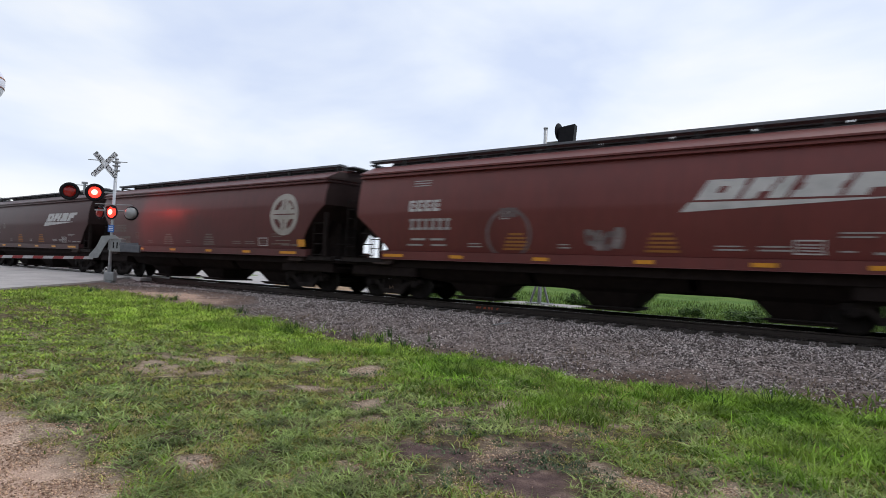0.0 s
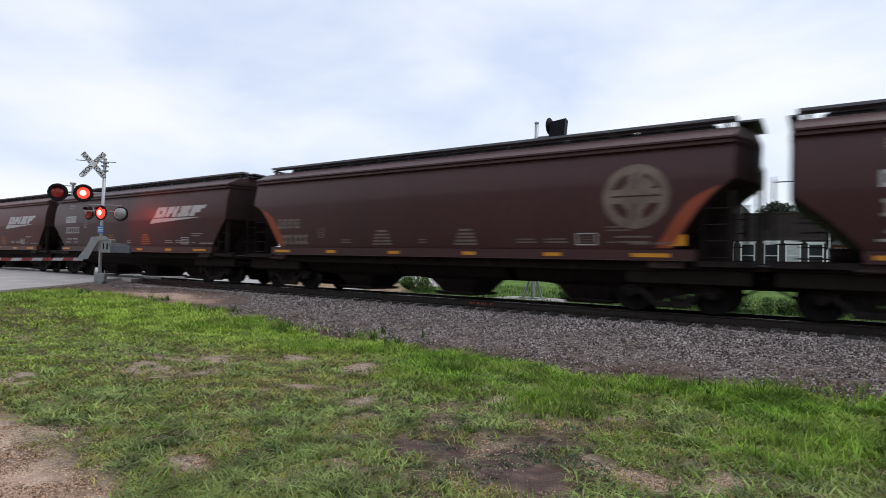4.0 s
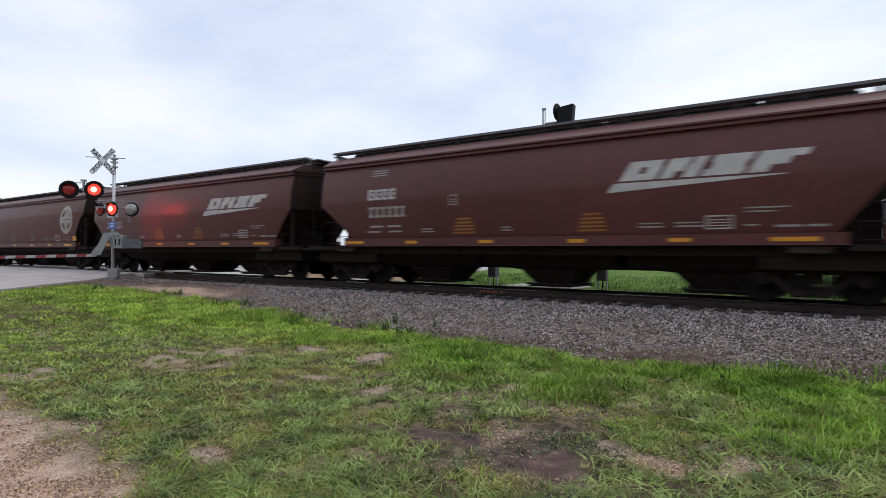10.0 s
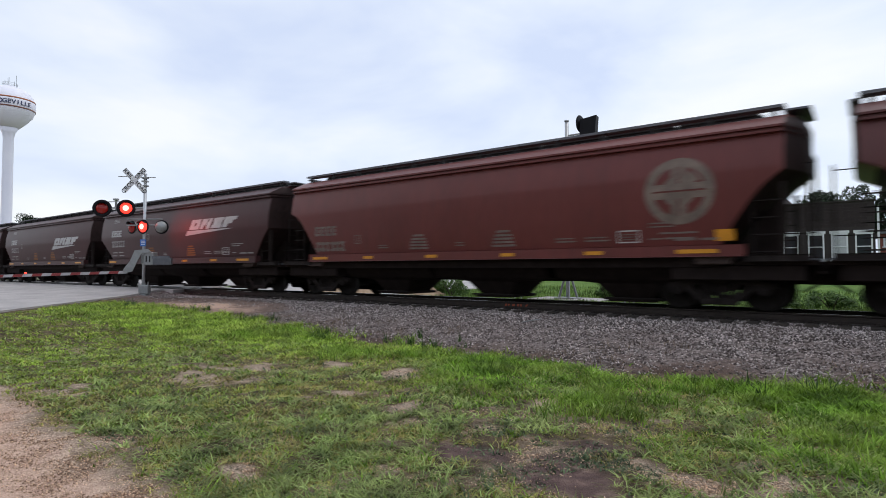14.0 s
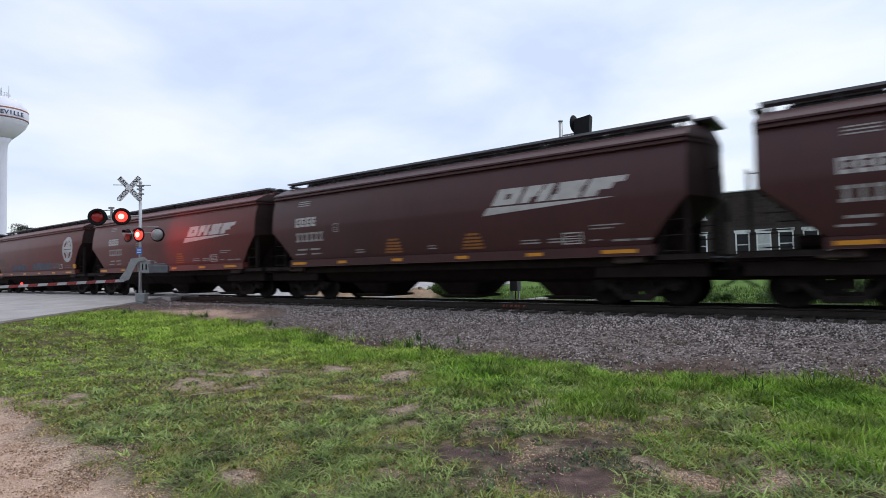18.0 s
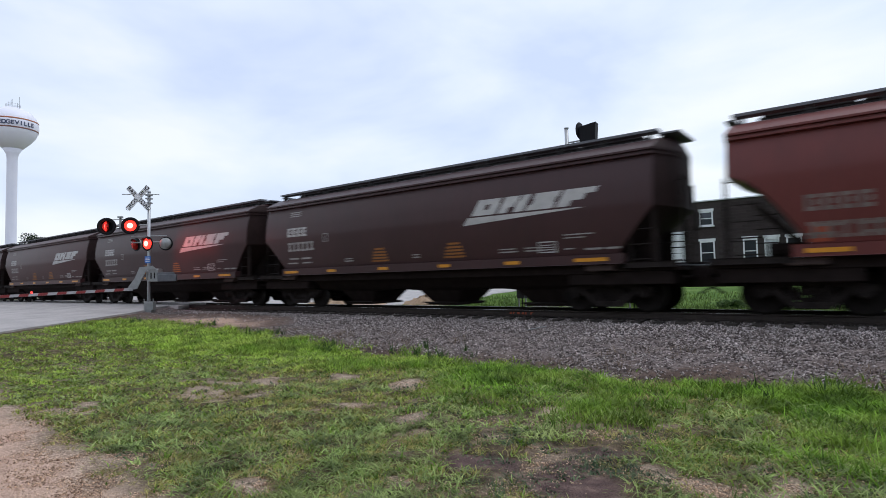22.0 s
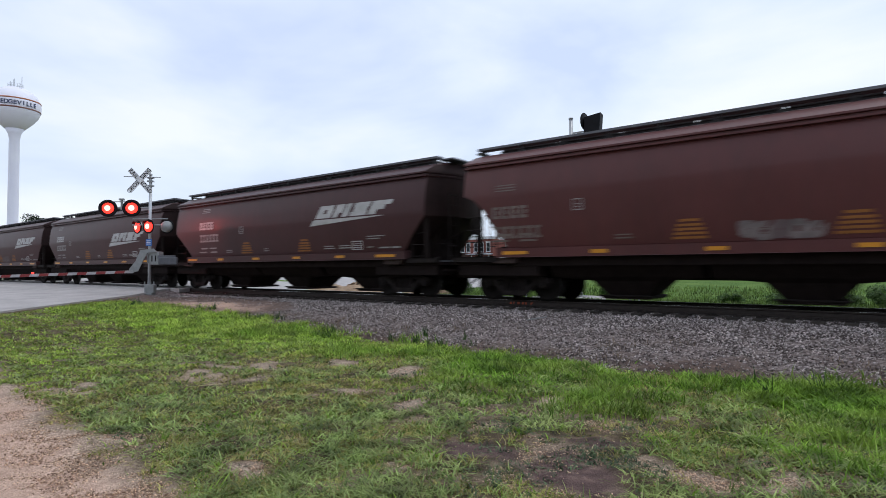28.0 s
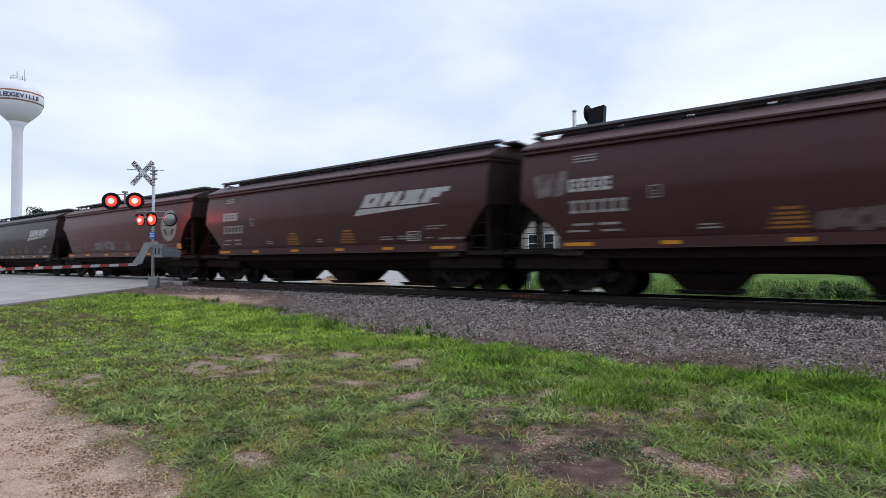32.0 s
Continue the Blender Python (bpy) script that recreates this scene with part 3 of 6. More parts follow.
def build_backdrop():
    """A plain unseen screen behind the viewer, added to keep low sky off the wagons."""
    vs, fs = [], []
    for k in range(61):
        x = -150 + 5 * k
        top = 10.5 + 3.0 * float(fbm(x, 0.0, 0.11, 5)) + 1.2 * float(wob(x, 0.0, 0.5, 3))
        for y in (-34.0, -38.0):
            vs += [(x, y, -0.6), (x, y, top)]
    for k in range(60):
        a = 4 * k
        fs += [(a, a + 1, a + 5, a + 4), (a + 2, a + 6, a + 7, a + 3), (a + 1, a + 3, a + 7, a + 5)]
    tagged(soup("backdrop", vs, fs, M_BACKDROP), "unseen dark screen added to block low sky light", "backdrop", kind="structure")


def rail_mesh():
    prof = [(-0.07, 0.0), (0.07, 0.0), (0.07, 0.012), (0.012, 0.035), (0.010, 0.125), (0.034, 0.140), (0.036, 0.165), (0.028, 0.172), (-0.028, 0.172), (-0.036, 0.165), (-0.034, 0.140), (-0.010, 0.125), (-0.012, 0.035), (-0.07, 0.012)]
    bm = BM()
    a = [bm.verts.new((-900, y, z)) for y, z in prof]
    b = [bm.verts.new((500, y, z)) for y, z in prof]
    for i in range(len(prof)):
        j = (i + 1) % len(prof)
        f = bm.faces.new((a[i], a[j], b[j], b[i]))
        f.material_index = 1 if i in (7,) else 0
    return bm


def build_track():
    tr = thing("railway_track", "rusty steel rails on dark creosoted timber ties in grey ballast", "railway track", kind="structure", m=pose(0, TRACK_Y, RAIL_Z))
    for y in (-0.755, 0.755):
        r = part("rail", rail_mesh(), M_RAIL, tr, "dark rusty rail with a polished head")
        r.data.materials.append(M_HEAD)
        r.location = (0, y, -0.172)
    bm = BM()
    box(bm, -0.115, 0.115, -1.3, 1.3, -0.17, 0, 0.012)
    tie = finish("tie", bm, M_TIE)
    bm = BM()
    box(bm, -0.10, 0.10, -0.17, 0.17, 0, 0.02, 0.004)
    for s in (-0.1, 0.1):
        box(bm, -0.05, -0.02, s - 0.015, s + 0.015, 0.02, 0.05)
        box(bm, 0.02, 0.05, s - 0.015, s + 0.015, 0.02, 0.05)
    plate = finish("tie_plate", bm, M_RAIL)
    rnd = random.Random(4)
    for k in range(190):
        ob = new("tie", tie)
        ob.parent = tr
        ob.location = (-82 + k * 0.52 + rnd.uniform(-0.03, 0.03), rnd.uniform(-0.05, 0.05), -0.19 + rnd.uniform(-0.006, 0.004))
        ob.rotation_euler = (0, 0, rnd.uniform(-0.02, 0.02))
        if -30 < ob.location.x < 4:
            for y in (-0.755, 0.755):
                p = new("tie_plate", plate)
                p.parent = tr
                p.location = (ob.location.x, y, -0.19)
    # crossing panels between and beside the rails
    for y0, y1 in ((-1.75, -0.87), (-0.66, 0.66), (0.87, 1.75)):
        for k in range(5):
            xm = ROAD_P[0] + (TRACK_Y - ROAD_P[1]) / ROAD_D[1] * ROAD_D[0]
            w = ROAD_W / ROAD_D[1] / 5 + 0.6
            bm = BM()
            sk = -0.77
            yy0, yy1 = y0, y1
            x0 = xm - (k + 1) * w + 1.0
            prism(bm, [(x0 + sk * yy0, yy0), (x0 + w - 0.02 + sk * yy0, yy0), (x0 + w - 0.02 + sk * yy1, yy1), (x0 + sk * yy1, yy1)], -0.16, -0.01, "z")
            part("crossing_panel", bm, M_CONC, tr, "pale concrete crossing panel")


# ---- train ----
def rounded(xe, ye, r, n=4, bulge=0.0):
    """A rounded rectangle in plan; bulge: how far its ends belly out."""
    pts = []
    for cx, cy, a0 in ((xe - r, ye - r, 0), (-xe + r, ye - r, 90), (-xe + r, -ye + r, 180), (xe - r, -ye + r, 270)):
        for k in range(n + 1):
            a = radians(a0 + 90 * k / n)
            pts.append((cx + r * math.cos(a), cy + r * math.sin(a)))
        if a0 in (90, 270) and bulge:
            s = -1 if a0 == 90 else 1
            for k in range(1, 6):
                q = (ye - r) * (1 - 2 * k / 6) * -s
                pts.append((s * (xe + bulge * (1 - (q / (ye - r)) ** 2)), q))
    return pts


def loft(bm, levels):
    """Closed outlines of equal count, one over another."""
    rings = [[bm.verts.new((x, y, z)) for x, y in pts] for pts, z in levels]
    for u, v in zip(rings, rings[1:]):
        for i in range(len(u)):
            j = (i + 1) % len(u)
            bm.faces.new((u[i], u[j], v[j], v[i]))
    bm.faces.new(rings[0][::-1])
    bm.faces.new(rings[-1])
    return bm


def truck_parts(parent, x):
    tk = part("truck", box(BM(), -0.16, 0.16, -1.0, 1.0, 0.42, 0.72, 0.03), M_TRUCK, parent, "grimy cast steel truck")
    tk.location = (x, 0, 0)
    for s in (-1, 1):
        bm = BM()
        y0, y1 = s * 0.98 - 0.08, s * 0.98 + 0.08
        prism(bm, [(-1.12, 0.50), (-1.1, 0.62), (-0.78, 0.68), (-0.45, 0.80), (0.45, 0.80), (0.78, 0.68), (1.1, 0.62), (1.12, 0.50), (0.72, 0.52), (0.4, 0.62), (-0.4, 0.62), (-0.72, 0.52)], y0, y1)
        prism(bm, [(-0.78, 0.54), (-0.62, 0.60), (-0.30, 0.30), (-0.36, 0.16)], y0, y1)
        prism(bm, [(0.78, 0.54), (0.36, 0.16), (0.30, 0.30), (0.62, 0.60)], y0, y1)
        box(bm, -0.38, 0.38, y0, y1, 0.14, 0.28, 0.02)
        for q in (-0.34, 0.34):
            box(bm, q - 0.05, q + 0.05, y0, y1, 0.26, 0.64)
        for q in (-0.18, 0, 0.18):
            tube(bm, (q, s * 0.98, 0.27), (q, s * 0.98, 0.60), 0.065, n=8)
        for q in (-0.89, 0.89):
            tube(bm, (q, s * 0.92, 0.457), (q, s * 1.12, 0.457), 0.115, 0.095, n=12)
            box(bm, q - 0.15, q + 0.15, y0, y1, 0.40, 0.64, 0.02)
        part("side_frame", bm, M_TRUCK, tk)
    for q in (-0.89, 0.89):
        bm = BM()
        for s in (-1, 1):
            lathe(bm, [(0.08, s * 0.68), (0.30, s * 0.70), (0.40, s * 0.69), (0.485, s * 0.69), (0.485, s * 0.715), (0.460, s * 0.73), (0.452, s * 0.82), (0.40, s * 0.82), (0.30, s * 0.78), (0.12, s * 0.80), (0.10, s * 0.95)], 28, "y")
        tube(bm, (0, -0.7, 0), (0, 0.7, 0), 0.085, n=12)
        for f in bm.faces:
            c = f.calc_center_median()
            if 0.445 < math.hypot(c.x, c.z) < 0.475:
                f.material_index = 1
        ws = part("wheelset", bm, M_WHEEL, tk, "worn steel wheels on an axle", True)
        ws.data.materials.append(M_TREAD)
        ws.location = (q, 0, 0.457)
    return tk


def flat(pts, y, th=0.006):
    """A thin painted marking on the near side, from x, z points."""
    bm = BM()
    prism(bm, pts, y, y - th)
    return bm


def side_y(z):
    """Near face of the curved side at height z."""
    return -float(np.interp(z, [1.0, 1.3, 1.6, 2.1, 2.7, 3.15, 3.5, 3.78], [1.45, 1.50, 1.55, 1.60, 1.615, 1.585, 1.525, 1.445]))


def rect(bm, x0, x1, z0, z1, th=0.008):
    n = max(1, int((z1 - z0) / 0.35))
    for k in range(n):
        a, b = z0 + (z1 - z0) * k / n, z0 + (z1 - z0) * (k + 1) / n
        ya, yb = side_y(a) - th, side_y(b) - th
        v = [bm.verts.new(c) for c in ((x0, ya, a), (x1, ya, a), (x1, yb, b), (x0, yb, b), (x0, ya + 0.02, a), (x1, ya + 0.02, a), (x1, yb + 0.02, b), (x0, yb + 0.02, b))]
        for f in ((0, 1, 2, 3), (4, 7, 6, 5), (0, 4, 5, 1), (1, 5, 6, 2), (2, 6, 7, 3), (3, 7, 4, 0)):
            bm.faces.new([v[i] for i in f])
    return bm


def slant(bm, x0, x1, z0, z1, lean, th=0.008):
    ya, yb = side_y(z0) - th, side_y(z1) - th
    v = [bm.verts.new(c) for c in ((x0, ya, z0), (x1, ya, z0), (x1 + lean, yb, z1), (x0 + lean, yb, z1), (x0, ya + 0.02, z0), (x1, ya + 0.02, z0), (x1 + lean, yb + 0.02, z1), (x0 + lean, yb + 0.02, z1))]
    for f in ((0, 1, 2, 3), (4, 7, 6, 5), (0, 4, 5, 1), (1, 5, 6, 2), (2, 6, 7, 3), (3, 7, 4, 0)):
        bm.faces.new([v[i] for i in f])
    return bm


def swoosh_logo(parent, xr, z0, mtl):
    """Four slanted blocks with thin notches over a long tapering wedge."""
    x, h, w, k = xr - 3.72, 0.44, 0.79, 0.62
    for i in range(4):
        a = x + i * (w + 0.095)
        bm = BM()
        cuts = {0: [(0.0, 1.0)], 1: [(0.0, 0.34), (0.62, 1.0)], 2: [(0.0, 1.0)], 3: [(0.0, 0.45)]}[i], {0: [(0.0, 0.42), (0.62, 1.0)], 1: [(0.0, 0.52), (0.60, 1.0)], 2: [(0.12, 0.94)], 3: [(0.0, 0.82)]}[i], {0: [(0.0, 0.96)], 1: [(0.0, 0.58), (0.68, 1.0)], 2: [(0.06, 1.0)], 3: [(0.0, 1.12)]}[i]
        for j, spans in enumerate(cuts):
            za, hs = z0 + j * h / 3, h / 3
            for p, q in spans:
                slant(bm, a + k * j * hs + p * w, a + k * j * hs + q * w, za, za + hs, k * hs)
        part("logo_block", bm, mtl, parent, "slanted white logo block")
    bm = BM()
    th = 0.008
    p = [(x - 0.30, z0 - 0.26), (x + 3.42, z0 - 0.06), (x + 3.30, z0 - 0.045), (x - 0.12, z0 - 0.045)]
    yy = [side_y(q[1]) - th for q in p]
    f = [bm.verts.new((q[0], y, q[1])) for q, y in zip(p, yy)]
    g = [bm.verts.new((q[0], y + 0.02, q[1])) for q, y in zip(p, yy)]
    bm.faces.new(f)
    bm.faces.new(g[::-1])
    for i in range(4):
        j = (i + 1) % 4
        bm.faces.new((f[j], f[i], g[i], g[j]))
    part("logo_wedge", bm, mtl, parent, "long white tapering wedge")


def cross_logo(parent, xc, zc, mtl, paint_m):
    bm = BM()
    R, n = 0.76, 40
    def disc_ring(r0, r1, a0=0.0, a1=360.0, th=0.010, steps=n):
        for k in range(steps):
            t0, t1 = radians(a0 + (a1 - a0) * k / steps), radians(a0 + (a1 - a0) * (k + 1) / steps)
            q = [(r0, t0), (r1, t0), (r1, t1), (r0, t1)]
            vs = [bm.verts.new((xc + r * math.cos(t), side_y(zc + r * math.sin(t)) - th, zc + r * math.sin(t))) for r, t in q]
            bm.faces.new(vs)
    disc_ring(0.56, R)
    disc_ring(0.10, 0.50, 28, 62, steps=5)
    for x0, x1, z0, z1 in ((-0.56, 0.56, 0.02, 0.17), (-0.56, 0.56, -0.17, -0.02), (-0.17, -0.02, 0.17, 0.56), (0.02, 0.17, 0.17, 0.56), (-0.17, -0.02, -0.56, -0.17), (0.02, 0.17, -0.56, -0.17)):
        ya = side_y(zc + z0) - 0.010
        yb = side_y(zc + z1) - 0.010
        bm.faces.new([bm.verts.new(c) for c in ((xc + x0, ya, zc + z0), (xc + x1, ya, zc + z0), (xc + x1, yb, zc + z1), (xc + x0, yb, zc + z1))])
    for a0 in (25, 115, 205, 295):
        disc_ring(0.24, 0.36, a0, a0 + 40, steps=4)
    bmesh.ops.solidify(bm, geom=list(bm.faces), thickness=0.004)
    part("round_logo", bm, mtl, parent, "round cream cross logo")


def hopper_car(L, logo, paint_m, tone=None):
    """A covered hopper car, its middle at x = 0 and the rail head at z = 0."""
    car = thing("hopper_car", "weathered brown covered grain hopper car", "train car", "cars of the freight train")
    h = L / 2
    white = tone or M_WHITE
    bm = BM()
    curved = L > 15.8
    def xe(z):
        if curved:
            return h if z >= 2.95 else h - 1.32 * min(1.0, (2.95 - z) / 1.7) ** 0.66
        return h if z >= 2.55 else h - 1.05 * ((2.55 - z) / 1.3) ** 0.9
    def rear(z):
        if curved:
            return 1.45 * min(1.0, (3.0 - z) / 1.6) ** 0.6 if z < 3.0 else 0.0
        return (1.42 if L > 15.3 else 1.2) * ((2.5 - z) / 1.1) ** 0.8 if z < 2.5 else 0.0
    belly = 0.38
    back = 0.25 if 15.3 < L < 15.8 else 0.0
    lv = []
    for z in (1.22, 1.4, 1.6, 1.85, 2.1, 2.35, 2.55, 2.7, 2.85, 3.0, 3.15, 3.33, 3.5, 3.65, 3.78):
        ring = rounded(xe(z), -side_y(z), 0.04, bulge=belly * min(1.0, max(0.01, (z - 1.6) / 0.9)))
        lv.append(([(p if p > 0 else max(p, -xe(z) - 0.06) + xe(z) - h + rear(z) + back, q) for p, q in ring], z))
    for dx, y, z, f in ((0.01, 1.545, 3.79, 1), (0.01, 1.545, 3.835, 1), (0.0, 1.48, 3.845, 1), (0.0, 1.48, 3.885, 1), (0.01, 1.545, 3.895, 1), (0.01, 1.545, 3.94, 1), (0.0, 1.46, 4.0, 1), (-0.02, 1.0, 4.22, 0.8), (-0.03, 0.6, 4.33, 0.6), (-0.05, 0.3, 4.36, 0.3)):
        lv.append(([(p if p > 0 else max(p, -h - dx - 0.06) + back, q) for p, q in rounded(h + dx, y, 0.05, bulge=belly * f)], z))
    loft(bm, lv)
    bmesh.ops.recalc_face_normals(bm, faces=list(bm.faces))
    for e in bm.edges:
        e.smooth = e.calc_face_angle(0.0) < radians(24)
    # faces turned along the track take a darker brown than the sides
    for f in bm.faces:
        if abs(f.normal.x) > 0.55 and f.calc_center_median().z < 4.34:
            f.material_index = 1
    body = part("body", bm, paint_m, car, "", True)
    body.data.materials.append(M_ENDSHEET)
    # roof trough, lids and walkways
    part("roof_trough", box(BM(), -h + 0.5, h - 0.5, -0.31, 0.31, 4.30, 4.47, 0.03), M_HATCH, car, "dark full-length loading hatch")
    nl = 8
    for k in range(nl):
        x0 = -h + 0.55 + (L - 1.1) * k / nl
        part("hatch_lid", box(BM(), x0 + 0.03, x0 + (L - 1.1) / nl - 0.03, -0.36, 0.36, 4.455, 4.525, 0.025), M_HATCH, car)
    for s in (-1, 1):
        bm = BM()
        box(bm, -h + 0.05, h - 0.05, s * 0.90 - 0.0, s * 0.90 - s * 0.33, 4.44, 4.505)
        part("running_board", bm, M_GALV, car, "grey galvanised roof walkway")
    first = part("walkway_bracket", box(BM(), -0.05, 0.05, -0.86, -0.80, 4.18, 4.455), M_HATCH, car)
    first.location.x = -h + 0.25
    for k in range(1, 13):
        again = new("walkway_bracket", first.data)
        again.parent = car
        again.location.x = -h + 0.25 + (L - 0.5) * k / 12
    for x0, x1 in ((-h - 0.12, -h + 0.1), (h - 0.1, h + 0.42)):
        part("end_walkway", box(BM(), x0, x1, -0.70, 0.70, 4.385, 4.43), M_GALV, car)
    for s in (-1, 1):
        part("side_sill", box(BM(), -h + 1.15 + back, h - 0.75, s * 1.44, s * 1.655, 1.21, 1.47, 0.012), paint_m, car)
        part("sill_end", box(BM(), h - 0.745, h + 0.42, s * 1.40, s * 1.58, 1.10, 1.24, 0.02), M_TRUCK, car)
        part("sill_end", box(BM(), -h - 0.42, -h + 1.145 + back, s * 1.40, s * 1.58, 1.10, 1.24, 0.02), M_TRUCK, car)
    part("centre_sill", box(BM(), -h - 0.5, h + 0.5, -0.20, 0.20, 0.60, 1.0), M_BLACK, car, "black centre sill")
    part("slope_floor", box(BM(), -h + 1.3, h - 1.3, -1.42, 1.42, 0.97, 1.24, 0.02), M_BLACK, car, "black sloping hopper floor")
    # three discharge hoppers with gates
    for x in ((-3.1, 0.6, 4.2) if L < 15.3 else (-3.45, 0.5, 4.55) if L < 15.8 else (-3.5, 0.45, 4.5)):
        bm = BM()
        loft(bm, [(rounded(0.52, 0.62, 0.05, 1), 0.20), (rounded(0.86, 0.85, 0.05, 1), 0.58), (rounded(1.90, 1.0, 0.05, 1), 0.68), (rounded(1.90, 1.30, 0.05, 1), 0.99)])
        hp = part("hopper", bm, M_BLACK, car, "black funnel-shaped discharge hopper")
        hp.location = (x, 0, 0)
        part("outlet_gate", box(BM(), -0.62, 0.62, -0.80, 0.80, 0.12, 0.20, 0.02), M_BLACK, hp)
        bm = BM()
        tube(bm, (-0.7, -0.82, 0.20), (0.7, -0.82, 0.20), 0.025, n=8)
        part("gate_shaft", bm, M_TRUCK, hp)
    # ends: platform, posts, ladders, braces, couplers
    for e in (-1, 1):
        X = e * h + (back if e < 0 else 0.0)
        part("end_platform", box(BM(), min(X - e * 1.1, X + e * 0.5), max(X - e * 1.1, X + e * 0.5), -1.42, 1.42, 1.02, 1.12, 0.01), M_BLACK, car)
        part("crossover_platform", box(BM(), min(X + e * 0.12, X + e * 0.52), max(X + e * 0.12, X + e * 0.52), -1.30, 1.30, 1.125, 1.16), M_GALV, car, "grey grated end platform")
        for s in (-1, 1):
            if e > 0:
                part("corner_post", box(BM(), X - 0.11, X - 0.01, s * 1.44 - 0.06, s * 1.44 + 0.06, 1.12, 2.75), M_BLACK, car)
            bm = BM()
            tube(bm, (X - e * 0.62, s * 1.46, 1.2), (X - e * 0.62, s * 1.46, 2.35), 0.022, n=6)
            for k in range(4):
                tube(bm, (X - e * 0.62, s * 1.47, 1.30 + k * 0.36), (X - e * 0.06, s * 1.47, 1.30 + k * 0.36), 0.016, n=6)
            part("ladder", bm, M_TRUCK, car, "steel rung ladder")
            bm = BM()
            tube(bm, (X + e * 0.46, s * 0.95, 1.1), (X + e * 0.46, s * 0.95, 3.3), 0.022, n=6)
            tube(bm, (X + e * 0.46, s * 0.55, 1.1), (X + e * 0.46, s * 0.55, 3.3), 0.022, n=6)
            for k in range(7):
                tube(bm, (X + e * 0.46, s * 0.95, 1.3 + k * 0.32), (X + e * 0.46, s * 0.55, 1.3 + k * 0.32), 0.014, n=5)
            for z in (1.7, 3.2):
                tube(bm, (X + e * 0.46, s * 0.75, z), (X - e * 0.2, s * 0.75, z), 0.014, n=5)
            if s * e < 0:
                part("end_ladder", bm, M_TRUCK, car)
            else:
                bm.free()
        part("end_sill", box(BM(), min(X - e * 2.3, X + e * 0.3), max(X - e * 2.3, X + e * 0.3), -1.38, 1.38, 0.70, 1.015, 0.02), M_BLACK, car)
        for s in (-0.62, 0.62) if e > 0 else ():
            part("slope_web", prism(BM(), [(X - e * 1.35, 1.12), (X - e * 0.22, 1.12), (X - e * 0.16, 2.48), (X - e * 0.30, 2.40)][::int(e)], s - 0.02, s + 0.02), M_BLACK, car, "black slope-sheet bracing plate")
        bm = BM()
        prism(bm, [(X - e * 1.75, 1.0), (X - e * 0.35, 2.5), (X - e * 0.28, 2.5), (X - e * 1.60, 1.0)], -0.9, -0.8)
        prism(bm, [(X - e * 1.75, 1.0), (X - e * 0.35, 2.5), (X - e * 0.28, 2.5), (X - e * 1.60, 1.0)], 0.8, 0.9)
        if e > 0:
            box(bm, X - 0.56, X - 0.44, -0.5, 0.5, 1.1, 2.4)
        part("end_brace", bm, M_BLACK, car)
        bm = BM()
        box(bm, min(X + e * 0.4, X + e * 1.0), max(X + e * 0.4, X + e * 1.0), -0.07, 0.07, 0.74, 0.90, 0.02)
        box(bm, min(X + e * 0.86, X + e * 1.16), max(X + e * 0.86, X + e * 1.16), -0.16, 0.14, 0.66, 0.98, 0.04)
        part("coupler", bm, M_TRUCK, car, "cast knuckle coupler")
        bm = BM()
        box(bm, min(X + e * 0.30, X + e * 0.78), max(X + e * 0.30, X + e * 0.78), -0.34, 0.34, 0.60, 1.10, 0.03)
        box(bm, min(X + e * 0.5, X + e * 0.56), max(X + e * 0.5, X + e * 0.56), -1.30, -0.35, 0.84, 0.90)
        part("draft_box", bm, M_BLACK, car, "black draft gear box behind the coupler")
        bm = BM()
        tube(bm, (X + e * 0.5, 0.3, 0.75), (X + e * 1.05, 0.3, 0.42), 0.03, n=6)
        part("air_hose", bm, M_TYRE, car)
    bm = BM()
    tube(bm, (h + 0.40, 0.55, 2.3), (h + 0.47, 0.55, 2.3), 0.28, n=20)
    part("brake_wheel", bm, M_TRUCK, car)
    part("end_rod", tube(BM(), (h + 0.2, 1.2, 1.1), (h + 0.2, 1.2, 3.3), 0.035, n=6), M_TRUCK, car)
    part("brake_cylinder", tube(BM(), (-h + 0.6, -0.45, 1.4), (-h + 1.3, -0.45, 1.4), 0.16, n=12), M_BLACK, car)
    for x in (-h + 1.38, h - 1.38):
        truck_parts(car, x)
        for s in (-1, 1):
            bm = BM()
            prism(bm, [(x - 0.42, 1.20), (x + 0.42, 1.20), (x + 0.30, 1.04), (x - 0.30, 1.04)], s * 1.30, s * 1.56)
            box(bm, x - 0.36, x + 0.36, min(s * 1.561, s * 1.60), max(s * 1.561, s * 1.60), 1.06, 1.10)
            part("bolster_end", bm, M_BOLSTER, car, "dusty pale bolster end above the truck")
    # markings on the near side
    kx = L / 15.05
    def mk(name, rects, mtl, label=""):
        bm = BM()
        for r in rects:
            rect(bm, *r)
        return part(name, bm, mtl, car, label)
    low = logo == "cross"
    zm = 2.18 if low else (2.34 if L > 15.8 else 2.72)
    mtl = M_FADED if low else white
    thin = M_FADED if low else M_STENCIL
    x = -h + (1.6 if logo == "set back" else 1.4 if low else 1.0 if L > 15.8 else 2.38 if L > 15.3 else 1.4)
